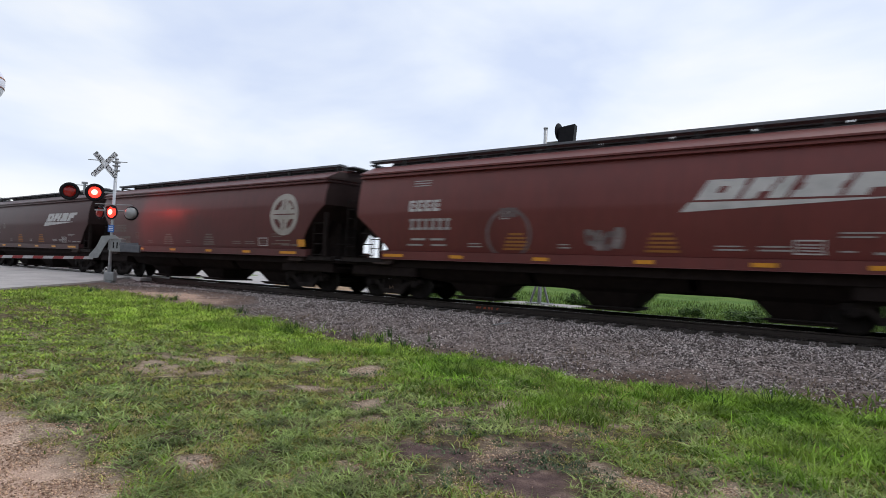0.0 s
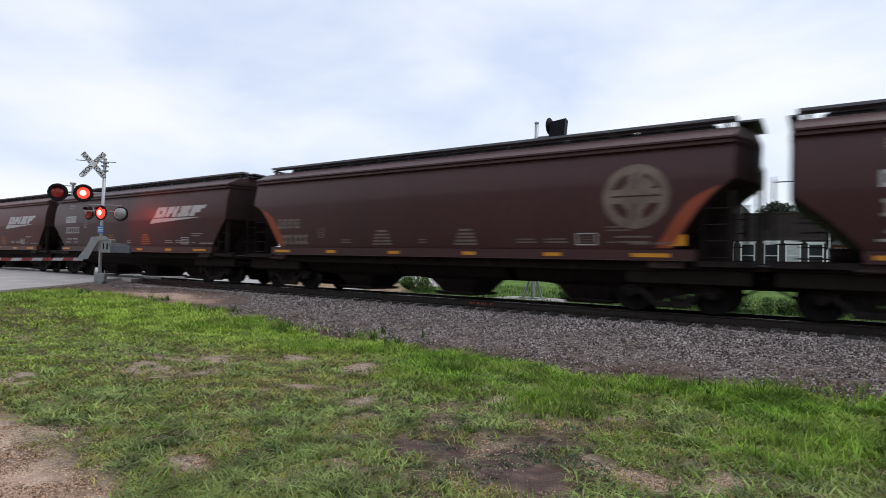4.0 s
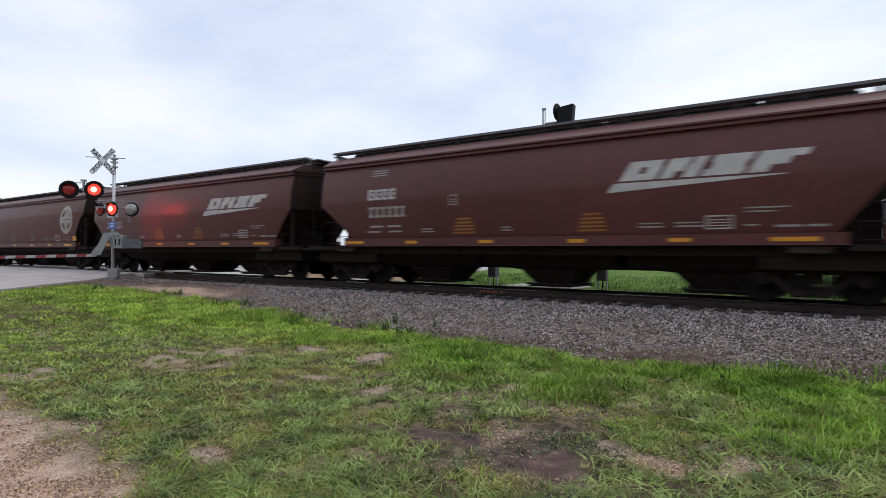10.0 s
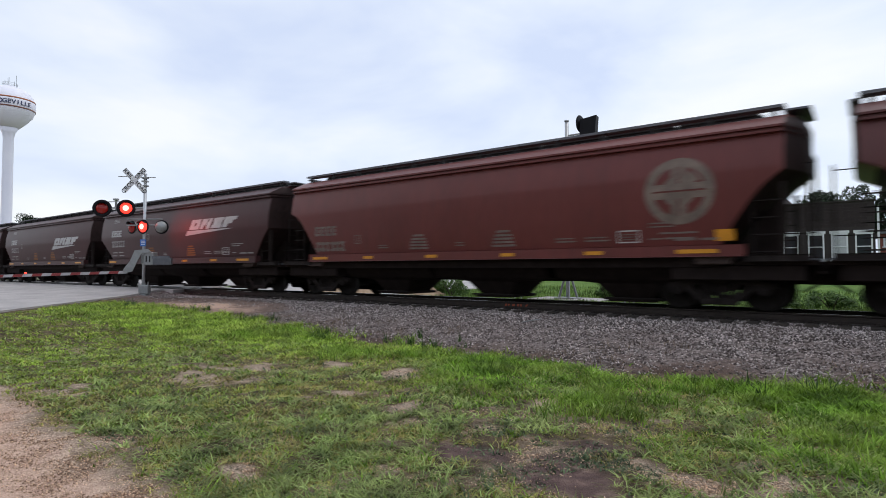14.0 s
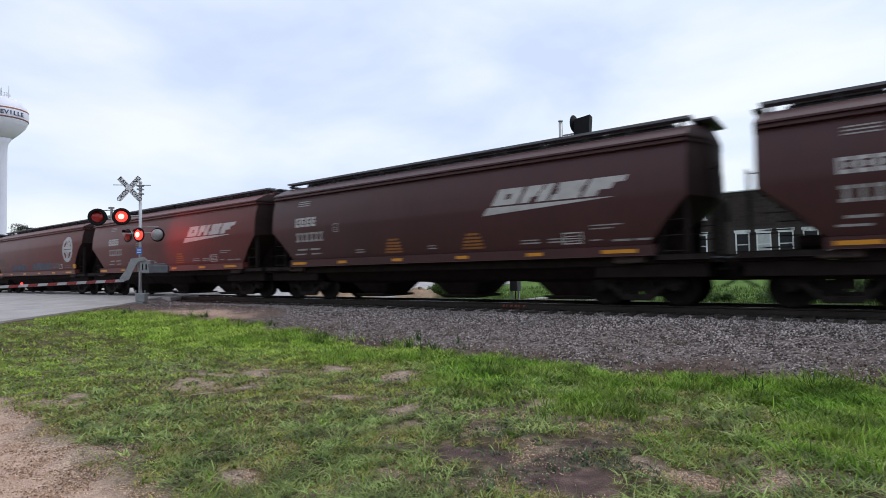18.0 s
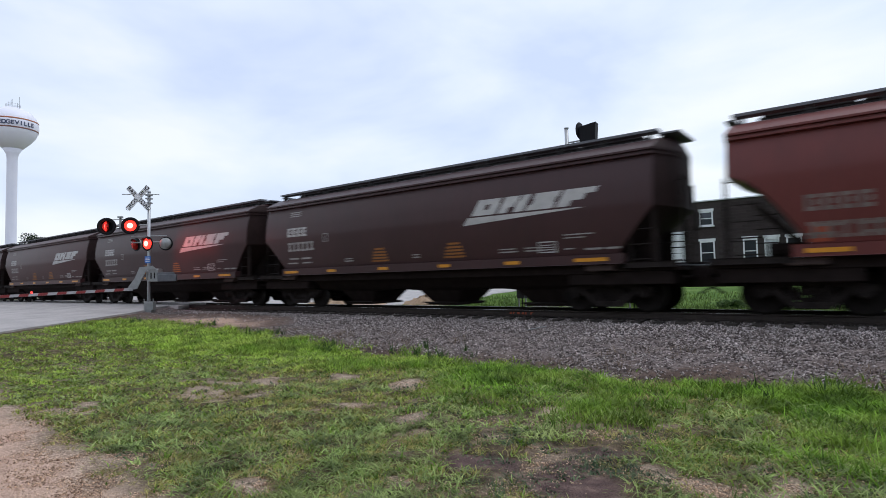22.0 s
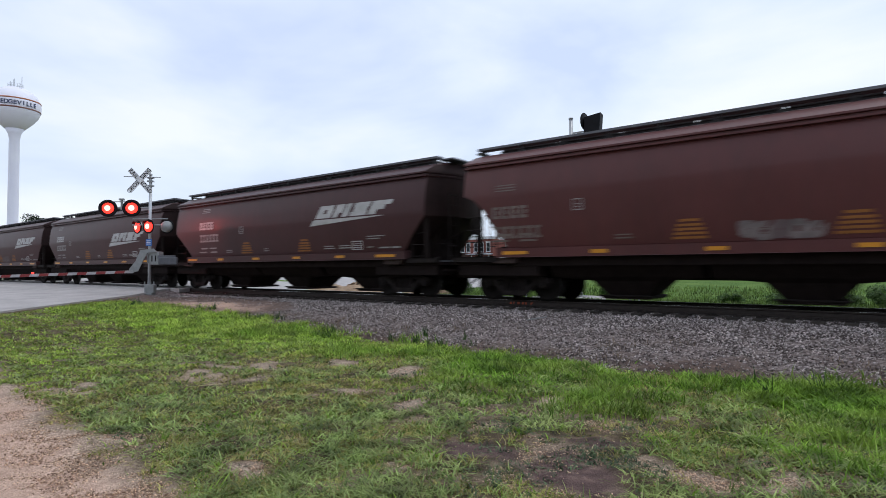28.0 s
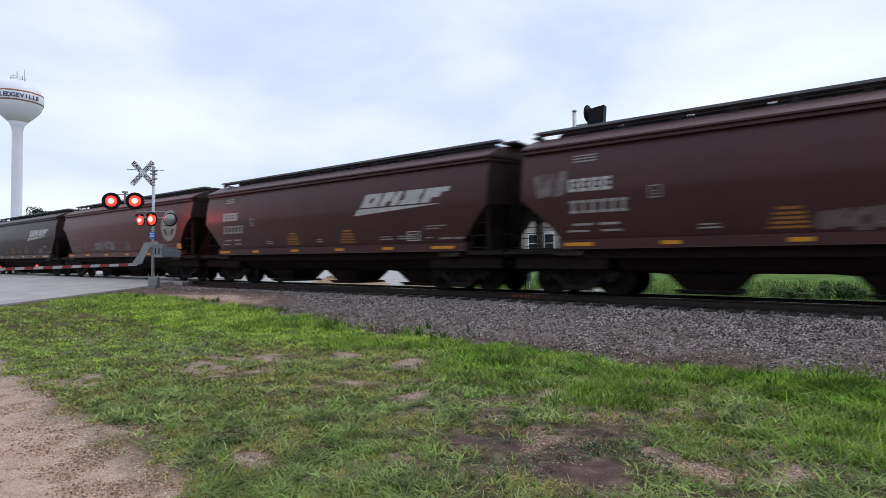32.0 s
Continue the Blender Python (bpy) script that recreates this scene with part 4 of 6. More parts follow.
    for i in range(4):
        mk("reporting_mark", [(x + i * 0.29, x + i * 0.29 + 0.23, zm - 0.06, zm + 0.02), (x + i * 0.29, x + i * 0.29 + 0.08, zm + 0.02, zm + 0.20), (x + i * 0.29 + 0.15, x + i * 0.29 + 0.23, zm + 0.06, zm + 0.16), (x + i * 0.29, x + i * 0.29 + 0.23, zm + 0.20, zm + 0.27)], mtl)
    for i in range(6):
        mk("number_bar", [(x + 0.03 + i * 0.255, x + 0.03 + i * 0.255 + 0.20, zm - 0.61, zm - 0.54), (x + 0.03 + i * 0.255 + 0.06, x + 0.03 + i * 0.255 + 0.14, zm - 0.54, zm - 0.35), (x + 0.03 + i * 0.255, x + 0.03 + i * 0.255 + 0.20, zm - 0.35, zm - 0.28)], thin)
    if not low:
        mk("stencil", [(x + 0.1, x + 0.72, zm + 0.70 + q * 0.075, zm + 0.73 + q * 0.075) for q in range(3)], thin)
    mk("stencil", [(x + 0.1, x + 0.62, 1.80, 1.86), (x + 0.8, x + 1.3, 1.80, 1.86), (x - 0.05, x + 0.5, 1.64, 1.69), (x + 0.85, x + 1.35, 1.64, 1.69)], thin)
    bx = -h + (5.5 if 15.3 < L < 15.8 else 3.42)
    zb = 2.38 if not low else 1.80
    mk("notice_frame", [(bx, bx + 0.27, zb, zb + 0.025), (bx, bx + 0.27, zb + 0.27, zb + 0.295), (bx, bx + 0.02, zb + 0.025, zb + 0.27), (bx + 0.245, bx + 0.27, zb + 0.025, zb + 0.27), (bx + 0.08, bx + 0.20, zb + 0.08, zb + 0.10), (bx + 0.08, bx + 0.20, zb + 0.15, zb + 0.17)], thin)
    long_car = 15.3 < L < 15.8
    for ax in (-h + 5.85 - 0.22 * long_car, -h + 8.88 + 0.45 * long_car):
        mk("amber_stencil", [(ax + 0.14, ax + 0.56, 1.95, 2.01)] + [(ax + 0.03 * q - 0.02, ax + 0.72 - 0.03 * q, 1.56 + q * 0.095, 1.616 + q * 0.095) for q in range(4)], M_AMBER if not low else M_FADED)
    for ax, w in ((-h + 4.5, 0.42), (-h + 7.6 - 0.42 * long_car, 0.30), (-h + 10.8, 0.55), (-h + 11.6, 0.6)):
        mk("stencil", [(ax, ax + w, 1.62, 1.655), (ax, ax + w * 0.9, 1.70, 1.73)], thin)
    dx, dz = -h + 12.0 + (L - 15.05) * 0.5, 1.56
    mk("data_frame", [(dx, dx + 0.52, dz, dz + 0.03), (dx, dx + 0.52, dz + 0.27, dz + 0.30), (dx, dx + 0.03, dz + 0.03, dz + 0.27), (dx + 0.49, dx + 0.52, dz + 0.03, dz + 0.27)], white)
    mk("data_text", [(dx + 0.07, dx + 0.45, dz + 0.07 + q * 0.06, dz + 0.09 + q * 0.06) for q in range(3)], mtl)
    mk("stencil", [(dx + 0.75, dx + 1.55, 1.98, 2.01), (dx + 0.75, dx + 1.3, 1.90, 1.93), (dx + 0.75, dx + 1.0, 1.62, 1.65), (dx + 1.3, dx + 1.75, 1.58, 1.63), (dx + 1.85, dx + 2.2, 1.58, 1.63)], thin)
    for q, w in ((1.3, 0.75), (3.7, 0.42), (6.2, 0.42), (8.7, 0.42), (11.0, 0.46), (13.05, 0.85)):
        xx = -h + q * kx + (0.15 if long_car and q < 12 else 0.0)
        part("reflector", box(BM(), xx, xx + w, -1.667, -1.650, 1.285, 1.375), M_REFL, car, "yellow reflective strip")
    if logo == "cross":
        cross_logo(car, h - 2.06, 2.70, M_LOGOW, paint_m)
        mk("amber_square", [(h - 1.32, h - 0.95, 1.55, 1.80)], M_REFL)
        mk("stencil", [(h - 2.5, h - 1.7, 1.74, 1.78), (h - 2.4, h - 1.75, 1.62, 1.66)], M_FADED)
    elif logo == "low":
        swoosh_logo(car, h - 1.85, 2.44, white)
    else:
        swoosh_logo(car, h - (2.2 if logo == "set back" else 1.42 if L < 15.8 else 1.7), 2.72 if L < 15.8 else 2.66, white)
    return car


# rear end of the roof walkway of each car at 0 s, its body length, logo and paint
CARS = [
    (4.40, 15.05, "swoosh", "brown"),
    (-12.41, 15.5, "swoosh", "red"),
    (-29.59, 15.9, "cross", "mid"),
    (-46.12, 15.05, "swoosh", "brown"),
    (-63.06, 15.9, "cross", "brown"),
    (-79.78, 15.05, "swoosh", "brown"),
    (-96.47, 15.5, "swoosh", "mid"),
    (-113.63, 15.9, "swoosh", "red"),
    (-130.57, 15.5, "swoosh", "mid"),
    (-146.94, 15.05, "swoosh", "mid"),
    (-164.09, 15.9, "cross", "mid"),
    (-181.17, 15.9, "cross", "red"),
    (-198.05, 15.5, "set back", "brown"),
    (-214.32, 15.05, "low", "brown"),
    (-230.70, 15.05, "swoosh", "brown"),
    (-247.33, 15.5, "swoosh", "red"),
    (-264.46, 15.9, "cross", "red"),
    (-281.05, 15.05, "swoosh", "dark"),
    (-297.39, 15.05, "swoosh", "dark"),
    (-313.64, 15.05, "swoosh", "brown"),
    (-330.39, 15.5, "swoosh", "brown"),
    (-347.32, 15.9, "swoosh", "mid"),
    (-364.26, 15.5, "swoosh", "brown"),
    (-380.65, 15.05, "low", "brown"),
    (-397.17, 15.05, "swoosh", "brown"),
    (-413.30, 15.05, "swoosh", "brown"),
    (-430.57, 15.9, "cross", "mid"),
    (-447.00, 15.05, "swoosh", "grey"),
    (-463.40, 15.05, "swoosh", "brown"),
]
TRAIN = []


def travel(t):
    return 11.4366 * t + 0.0401742 * t * t / 2 + 0.0102326 * t ** 3 / 100


def spray(car, L, x0, x1, z0, z1, mtl, seed, name="graffiti", n=9):
    """A row of rounded sprayed letter shapes, each one a part of its own."""
    rnd = random.Random(seed)
    w = (x1 - x0) / n
    for k in range(n):
        cx, cz = x0 + (k + 0.5) * w - L / 2, (z0 + z1) / 2 + rnd.uniform(-0.04, 0.04)
        rx, rz = w * rnd.uniform(0.52, 0.66), (z1 - z0) / 2 * rnd.uniform(0.85, 1.1)
        lean, hole = rnd.uniform(-0.25, 0.25), rnd.uniform(0.08, 0.4)
        bm = BM()
        rings = []
        for f in (1.0, hole):
            ring = []
            for j in range(18):
                t = 2 * math.pi * j / 18
                c, d = math.cos(t), math.sin(t)
                c, d = math.copysign(abs(c) ** 0.55, c), math.copysign(abs(d) ** 0.55, d)
                z = cz + rz * d * f * rnd.uniform(0.9, 1.0)
                ring.append(bm.verts.new((cx + rx * c * f * rnd.uniform(0.88, 1.0) + lean * (z - cz), side_y(z) - 0.010 - 0.0008 * (k % 3), z)))
            rings.append(ring)
        for j in range(18):
            i = (j + 1) % 18
            if k % 3 != 1 or j not in (2, 3):
                bm.faces.new((rings[0][j], rings[0][i], rings[1][i], rings[1][j]))
        bmesh.ops.solidify(bm, geom=list(bm.faces), thickness=0.003)
        part(name, bm, mtl if k % 5 != 2 else M_GRAF_D, car, "sprayed graffiti letter shape")


def loop_tag(car, L, x, z, rx, rz, mtl, th=0.09):
    """A sprayed outline."""
    bm = BM()
    n = 36
    p = []
    for i in range(n + 1):
        a = 2 * math.pi * i / n
        p.append([bm.verts.new((x - L / 2 + (rx - q) * math.cos(a), side_y(z + (rz - q) * math.sin(a)) - 0.010, z + (rz - q) * math.sin(a))) for q in (0, th)])
    for u, v in zip(p, p[1:]):
        bm.faces.new((u[0], v[0], v[1], u[1]))
    part("graffiti", bm, mtl, car, "sprayed graffiti outline")


def decorate(k, car, L):
    if k in (3, 10, 15):
        for o in car.children:
            if o.name.startswith("round_logo"):
                o.material_slots[0].link = "OBJECT"
                o.material_slots[0].material = M_WHITE if k == 15 else M_LOGOF
    if k == 0:
        loop_tag(car, L, 5.75, 1.98, 0.68, 0.70, M_GRAF_D)
        spray(car, L, 5.5, 6.0, 2.45, 2.72, M_GRAF_D, 1, n=3)
        spray(car, L, 7.9, 8.8, 1.6, 2.1, M_GRAF_F, 2, n=4)
    if k == 3:
        for sgn in (-1, 1):
            bm = BM()
            rows = []
            for i in range(9):
                z = 1.5 + 1.35 * i / 8
                e = (L / 2 - 1.32 * ((2.95 - z) / 1.7) ** 0.66 if sgn > 0 else L / 2 - 1.45 * min(1.0, (3.0 - z) / 1.6) ** 0.6) - 0.06
                w = 0.34 if z < 2.6 else 0.34 * (2.9 - z) / 0.3
                rows.append([bm.verts.new((sgn * q, side_y(z) - 0.009, z)) for q in (e - w, e)])
            for u, v in zip(rows, rows[1:]):
                bm.faces.new((u[0], u[1], v[1], v[0]))
            bmesh.ops.solidify(bm, geom=list(bm.faces), thickness=0.004)
            part("paint_stripe", bm, M_ORANGE, car, "orange repainted stripe along the end sheet")
    if k == 15:
        part("orange_square", rect(BM(), 1.46 - L / 2, 1.80 - L / 2, 1.5, 1.85), M_ORANGE, car, "small orange stencil square")
        spray(car, L, 3.9, 6.9, 1.52, 1.95, M_GRAF_B, 3, n=8)
        spray(car, L, 8.0, 11.2, 1.52, 2.0, M_GRAF_B, 4, n=9)
        spray(car, L, 11.3, 12.6, 1.55, 1.95, M_GRAF_D, 5, n=4)
    if k == 20:
        spray(car, L, 7.2, 8.7, 1.5, 1.9, M_GRAF_F, 6, n=5)
        for o in car.children:
            if o.name.split(".")[0] in ("reporting_mark", "number_bar", "stencil"):
                o.material_slots[0].link = "OBJECT"
                o.material_slots[0].material = M_FADED
    if k == 23:
        spray(car, L, 0.45, 1.3, 2.55, 3.2, M_GRAF_F, 7, n=4)
        spray(car, L, 6.7, 8.2, 1.5, 1.95, M_GRAF_D, 8, n=5)
    if k == 25:
        spray(car, L, 5.0, 7.6, 1.6, 2.1, M_GRAF_F, 9, n=6)


def build_train():
    made = {}
    for k, (c, L, logo, pm) in enumerate(CARS):
        k -= 1
        key = (L, logo)
        if key not in made:
            made[key] = hopper_car(L, logo, PAINTS[pm])
            car = made[key]
        else:
            car = copy_thing(made[key], pose(0, 0, 0))
        for o in car.children:
            if o.name.split(".")[0] in ("body", "side_sill"):
                o.material_slots[0].link = "OBJECT"
                o.material_slots[0].material = PAINTS[pm]
        car["label"] = {"red": "red-brown", "mid": "oxide-brown", "brown": "brown", "dark": "dark brown", "grey": "faded grey-brown"}[pm] + (" covered hopper car with a round cream cross logo" if logo == "cross" else " covered hopper car with white slanted logo and wedge")
        x = c - 0.3 + L / 2
        car.matrix_basis = pose(x, TRACK_Y, RAIL_Z)
        TRAIN.append((car, x, k, L))
    for car, x, k, L in TRAIN:
        decorate(k, car, L)


# ---- crossing signal ----
def letters(text, size, mtl, parent, place, name="lettering", depth=0.004, bold=0.0):
    cu = bpy.data.curves.new(name, "FONT")
    cu.offset = bold
    cu.body, cu.size, cu.extrude = text, size, depth
    cu.align_x, cu.align_y = "CENTER", "CENTER"
    tmp = new(name, cu)
    me = bpy.data.meshes.new_from_object(tmp)
    bpy.data.objects.remove(tmp)
    me.materials.clear()
    me.materials.append(mtl)
    ob = new(name, me)
    ob.parent = parent
    ob.matrix_basis = place
    return ob


FLASHERS = []


def flasher(parent, x, y, z, r, flashes=None, facing=-1, core=0.11):
    """One crossing lamp: round backing, hooded lens, housing. flashes: its half of the cycle, 0 or 1."""
    bm = BM()
    lathe(bm, [(0.242, 0.024), (0.242, 0.0), (r, 0.0), (r + 0.006, 0.012), (r, 0.024), (0.243, 0.024)], 32, "y", (0, -0.012, 0))
    disc = part("backing_disc", bm, M_BLK, parent, "round black backing disc", True)
    disc.location = (x, y, z)
    if facing > 0:
        disc.rotation_euler = (0, 0, math.pi)
    bm = BM()
    # dome made oversized: the glowing ring round the core stands in for glare
    dome = [(0.001, -0.085), (0.12, -0.078), (0.20, -0.052), (0.238, -0.004)]
    lathe(bm, dome + [(r0, -y0) for r0, y0 in dome[::-1]], 28, "y")
    insert = part("lens", bm, M_DIM, disc, "round red signal lens", True)
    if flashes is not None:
        # blinking is imitated by turning the lens over: one face glows, the other is dark
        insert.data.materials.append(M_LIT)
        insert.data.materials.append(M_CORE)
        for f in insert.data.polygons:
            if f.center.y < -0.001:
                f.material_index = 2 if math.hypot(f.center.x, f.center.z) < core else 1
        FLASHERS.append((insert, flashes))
    bm = BM()
    n = 20
    for k in range(n):
        a0, a1 = radians(38 + 104 * k / n), radians(38 + 104 * (k + 1) / n)
        p = [(0.25 * math.cos(a), -0.02, 0.25 * math.sin(a)) for a in (a0, a1)]
        q = [(0.25 * math.cos(a), -0.05 - 0.13 * max(0, math.sin(a)) ** 0.6, 0.25 * math.sin(a)) for a in (a0, a1)]
        bm.faces.new([bm.verts.new(v) for v in (p[0], p[1], q[1], q[0])])
    bmesh.ops.remove_doubles(bm, verts=list(bm.verts), dist=0.0005)
    bmesh.ops.solidify(bm, geom=list(bm.faces), thickness=0.006)
    part("hood", bm, M_BLK, disc, "black lamp visor")
    bm = BM()
    lathe(bm, [(0.25, 0.015), (0.245, 0.09), (0.17, 0.16), (0.06, 0.20), (0.001, 0.205)], 20, "y")
    part("housing", bm, M_ALU, disc, "silver lamp housing", True)
    return disc


def build_crossing_signal():
    g = thing("crossing_signal", "silver level-crossing mast with crossbuck, red flashing lamps and gate drive", "crossing signal", m=pose(-25.05, 11.5, 0.46, 0, 0, 37.7))
    bm = BM()
    tube(bm, (0, 0, 0), (0, 0, 5.22), 0.065, n=16)
    lathe(bm, [(0.065, 5.22), (0.08, 5.24), (0.05, 5.30), (0.001, 5.32)], 14)
    part("mast", bm, M_GALVPOLE, g, "silver steel mast", True)
    bm = BM()
    tube(bm, (-1.18, 0, 5.17), (0.45, 0, 5.12), 0.018, n=6)
    for q in (4.75, 4.95, 5.1):
        box(bm, -0.12, 0.12, -0.09, 0.09, q - 0.03, q + 0.03)
    part("top_bracket", bm, M_ALU, g)
    for a, words in ((47, ("RAIL", "ROAD")), (-47, ("CROS", "SING"))):
        cb = part("crossbuck_board", box(BM(), -0.66, 0.66, -0.008, 0.008, -0.115, 0.115), M_SIGNW, g, "white crossbuck board")
        cb.matrix_basis = pose(-0.42, -0.10 - (0.02 if a < 0 else 0), 4.98, 0, a, 0)
        for w, x in zip(words, (-0.40, 0.40)):
            letters(w, 0.255, M_BLK, cb, pose(x, -0.010, 0.0, 90, 0, 0))
    bm = BM()
    tube(bm, (-1.8, 0.05, 4.06), (-0.76, 0.05, 4.06), 0.02, n=8)
    tube(bm, (-0.85, 0.05, 3.79), (0.0, 0.0, 3.79), 0.035, n=8)
    tube(bm, (-1.28, 0.05, 3.69), (-1.28, 0.05, 4.14), 0.05, n=10)
    tube(bm, (-1.8, 0.05, 3.79), (-0.76, 0.05, 3.79), 0.035, n=8)
    box(bm, -1.38, -1.18, -0.02, 0.10, 4.12, 4.20)
    part("lamp_arm", bm, M_ALU, g)
    bm = BM()
    tube(bm, (-0.8, 0.06, 3.30), (0.75, 0.06, 3.30), 0.02, n=8)
    tube(bm, (-0.8, 0.06, 3.03), (0.75, 0.06, 3.03), 0.03, n=8)
    part("lamp_arm", bm, M_ALU, g)
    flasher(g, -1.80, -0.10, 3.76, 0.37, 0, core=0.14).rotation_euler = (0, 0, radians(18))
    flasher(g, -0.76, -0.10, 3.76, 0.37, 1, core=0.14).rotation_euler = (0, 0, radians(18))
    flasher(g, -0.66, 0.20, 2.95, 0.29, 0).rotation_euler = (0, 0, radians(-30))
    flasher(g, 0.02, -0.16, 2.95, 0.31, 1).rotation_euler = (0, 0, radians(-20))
    flasher(g, 0.72, 0.06, 2.95, 0.30, None, 1)
    sg = part("blue_plate", box(BM(), -0.13, 0.13, -0.008, 0.008, -0.15, 0.15, 0.004), M_BLUE, g, "small blue emergency notice")
    sg.location = (0, -0.09, 2.25)
    bm = BM()
    for q in range(3):
        box(bm, -0.09, 0.09, -0.014, -0.009, -0.08 + q * 0.07, -0.05 + q * 0.07)
    part("notice_bars", bm, M_SIGNW, sg)
    # gate drive
    bm = BM()
    box(bm, 0.08, 0.52, -0.22, 0.20, 1.28, 1.85, 0.04)
    box(bm, -0.08, 0.1, -0.10, 0.10, 1.35, 1.75, 0.02)
    part("gate_drive", bm, M_ALU, g, "grey cast gate drive box")
    for q in (0.19, 0.34):
        part("drive_slot", box(BM(), q, q + 0.05, -0.228, -0.221, 1.42, 1.68), M_BLK, g)
    bm = BM()
    prism(bm, [(0.05, 1.78), (0.45, 1.85), (0.3, 1.98), (-0.25, 1.92), (-0.45, 1.45), (-0.72, 1.10), (-0.72, 0.94), (-0.35, 1.0), (-0.15, 1.42)], -0.30, -0.26)
    part("arm_support", bm, M_ALU, g, "grey curved gate arm support")
    bm = BM()
    box(bm, 0.5, 1.25, -0.32, -0.24, 1.55, 1.68, 0.01)
    box(bm, 0.55, 1.35, -0.36, -0.20, 1.28, 1.60, 0.03)
    part("counterweight", bm, M_GALV, g, "dark grey counterweight")
    bm = BM()
    box(bm, -0.15, 0.26, -0.15, 0.15, 0.04, 0.42, 0.03)
    box(bm, -0.2, 0.2, -0.2, 0.2, -0.25, 0.04, 0.02)
    for dx in (-0.13, 0.13):
        for dy in (-0.13, 0.13):
            tube(bm, (dx, dy, 0.4), (dx, dy, 0.55), 0.02, n=6)
    part("junction_box", bm, M_ALU, g, "grey junction box at the mast foot")
    # arm with red and white stripes and small lamps
    arm = part("gate_arm", box(BM(), -8.4, -0.55, -0.30, -0.27, -0.06, 0.06), M_ARM, g, "lowered red and white striped gate arm")
    arm.matrix_basis = pose(0, 0, 1.0, 0, -1.8, 0)
    for k in range(10):
        x = -0.95 - k * 0.82
        bm = BM()
        prism(bm, [(x, -0.058), (x - 0.41, -0.058), (x - 0.35, 0.058), (x + 0.06, 0.058)], -0.304, -0.3005)
        part("red_stripe", bm, M_RED, arm)
    for x in (-4.9, -6.5, -8.2):
        bm = BM()
        lathe(bm, [(0.001, -0.05), (0.034, -0.04), (0.042, 0), (0.034, 0.04), (0.001, 0.05)], 12, "y", (x, -0.28, 0.10))
        part("arm_lamp", bm, M_LIT if x == -4.9 else M_HALF, arm, "small red gate lamp", True)


def build_block_signal():
    g = thing("block_signal", "tall silver signal mast with a black hooded head beyond the track", "railway signal", m=pose(-9.05, 19.9, 0.40))
    bm = BM()
    box(bm, -1.3, 1.6, -0.9, 0.9, -0.3, 0.04, 0.02)
    part("concrete_pad", bm, M_CONC, g, "pale concrete pad")
    bm = BM()
    tube(bm, (0, 0, 0.0), (0, 0, 6.85), 0.075, n=14)
    tube(bm, (0, 0, 6.85), (0, 0, 6.9), 0.09, n=14)
    part("mast", bm, M_GALVPOLE, g, "", True)
    bm = BM()
    for a in (30, 120, 210, 300):
        c, s = math.cos(radians(a)), math.sin(radians(a))
        tube(bm, (0.35 * c, 0.35 * s, 0.04), (0.09 * c, 0.09 * s, 0.95), 0.045, n=8)
    box(bm, -0.4, 0.4, -0.4, 0.4, 0.03, 0.08)
    part("mast_base", bm, M_ALU, g)
    hd = part("signal_head", prism(BM(), [(-0.31, -0.40), (0.27, -0.32), (0.32, 0.34), (-0.29, 0.24)], -0.20, 0.20), M_BLK, g, "black signal head with a deep hood")
    hd.matrix_basis = pose(0.88, 0.05, 6.55, 0, 0, 8)
    bm = BM()
    lathe(bm, [(0.001, -0.02), (0.32, -0.02), (0.335, 0), (0.32, 0.02), (0.001, 0.02)], 32, "y")
    dk = part("backing_disc", bm, M_BLK, hd, "", True)
    dk.matrix_basis = pose(-0.33, 0, 0.12, 0, 0, 78)
    bm = BM()
    tube(bm, (0, 0, 6.3), (0.6, 0, 6.3), 0.03, n=8)
    tube(bm, (0, 0, 5.9), (0.3, 0, 6.3), 0.025, n=8)
    part("head_bracket", bm, M_ALU, g)


def build_litter():
    """Survey paint on the rail web and a bent pale strip on the ballast."""
    rail = [o for o in bpy.data.objects["railway_track"].children if o.name == "rail"][0]
    rnd = random.Random(12)
    for k in range(6):
        x = RAIL_MARK + 0.13 * k + rnd.uniform(-0.03, 0.03)
        part("paint_mark", prism(BM(), [(x, 0.05), (x + rnd.uniform(0.03, 0.10), 0.05), (x + rnd.uniform(0.05, 0.10), 0.115), (x + 0.01, 0.11)], -0.0145, -0.0105), M_ORANGE, rail, "faded orange paint mark")
    x0, y0 = STRIP
    scrap = thing("bent_strip", "bent pale strip lying on the ballast", "scrap")
    for dy in (0.0, 0.07):
        pts = [(0.0, 0.0), (0.05, 0.10), (0.10, 0.25), (0.17, 0.36), (0.22, 0.48)]
        pts = [(x0 + a, y0 + b + dy, float(height(x0 + a, y0 + b + dy)) + 0.05) for a, b in pts]
        bm = BM()
        rings = [[bm.verts.new((a + 0.010 * math.cos(q * math.pi / 3), b, c + 0.010 * math.sin(q * math.pi / 3))) for q in range(6)] for a, b, c in pts]
        for u, v in zip(rings, rings[1:]):
            for q in range(6):
                bm.faces.new((u[q], u[(q + 1) % 6], v[(q + 1) % 6], v[q]))
        bm.faces.new(rings[0][::-1])
        bm.faces.new(rings[-1])
        part("strand", bm, M_ALU, scrap)


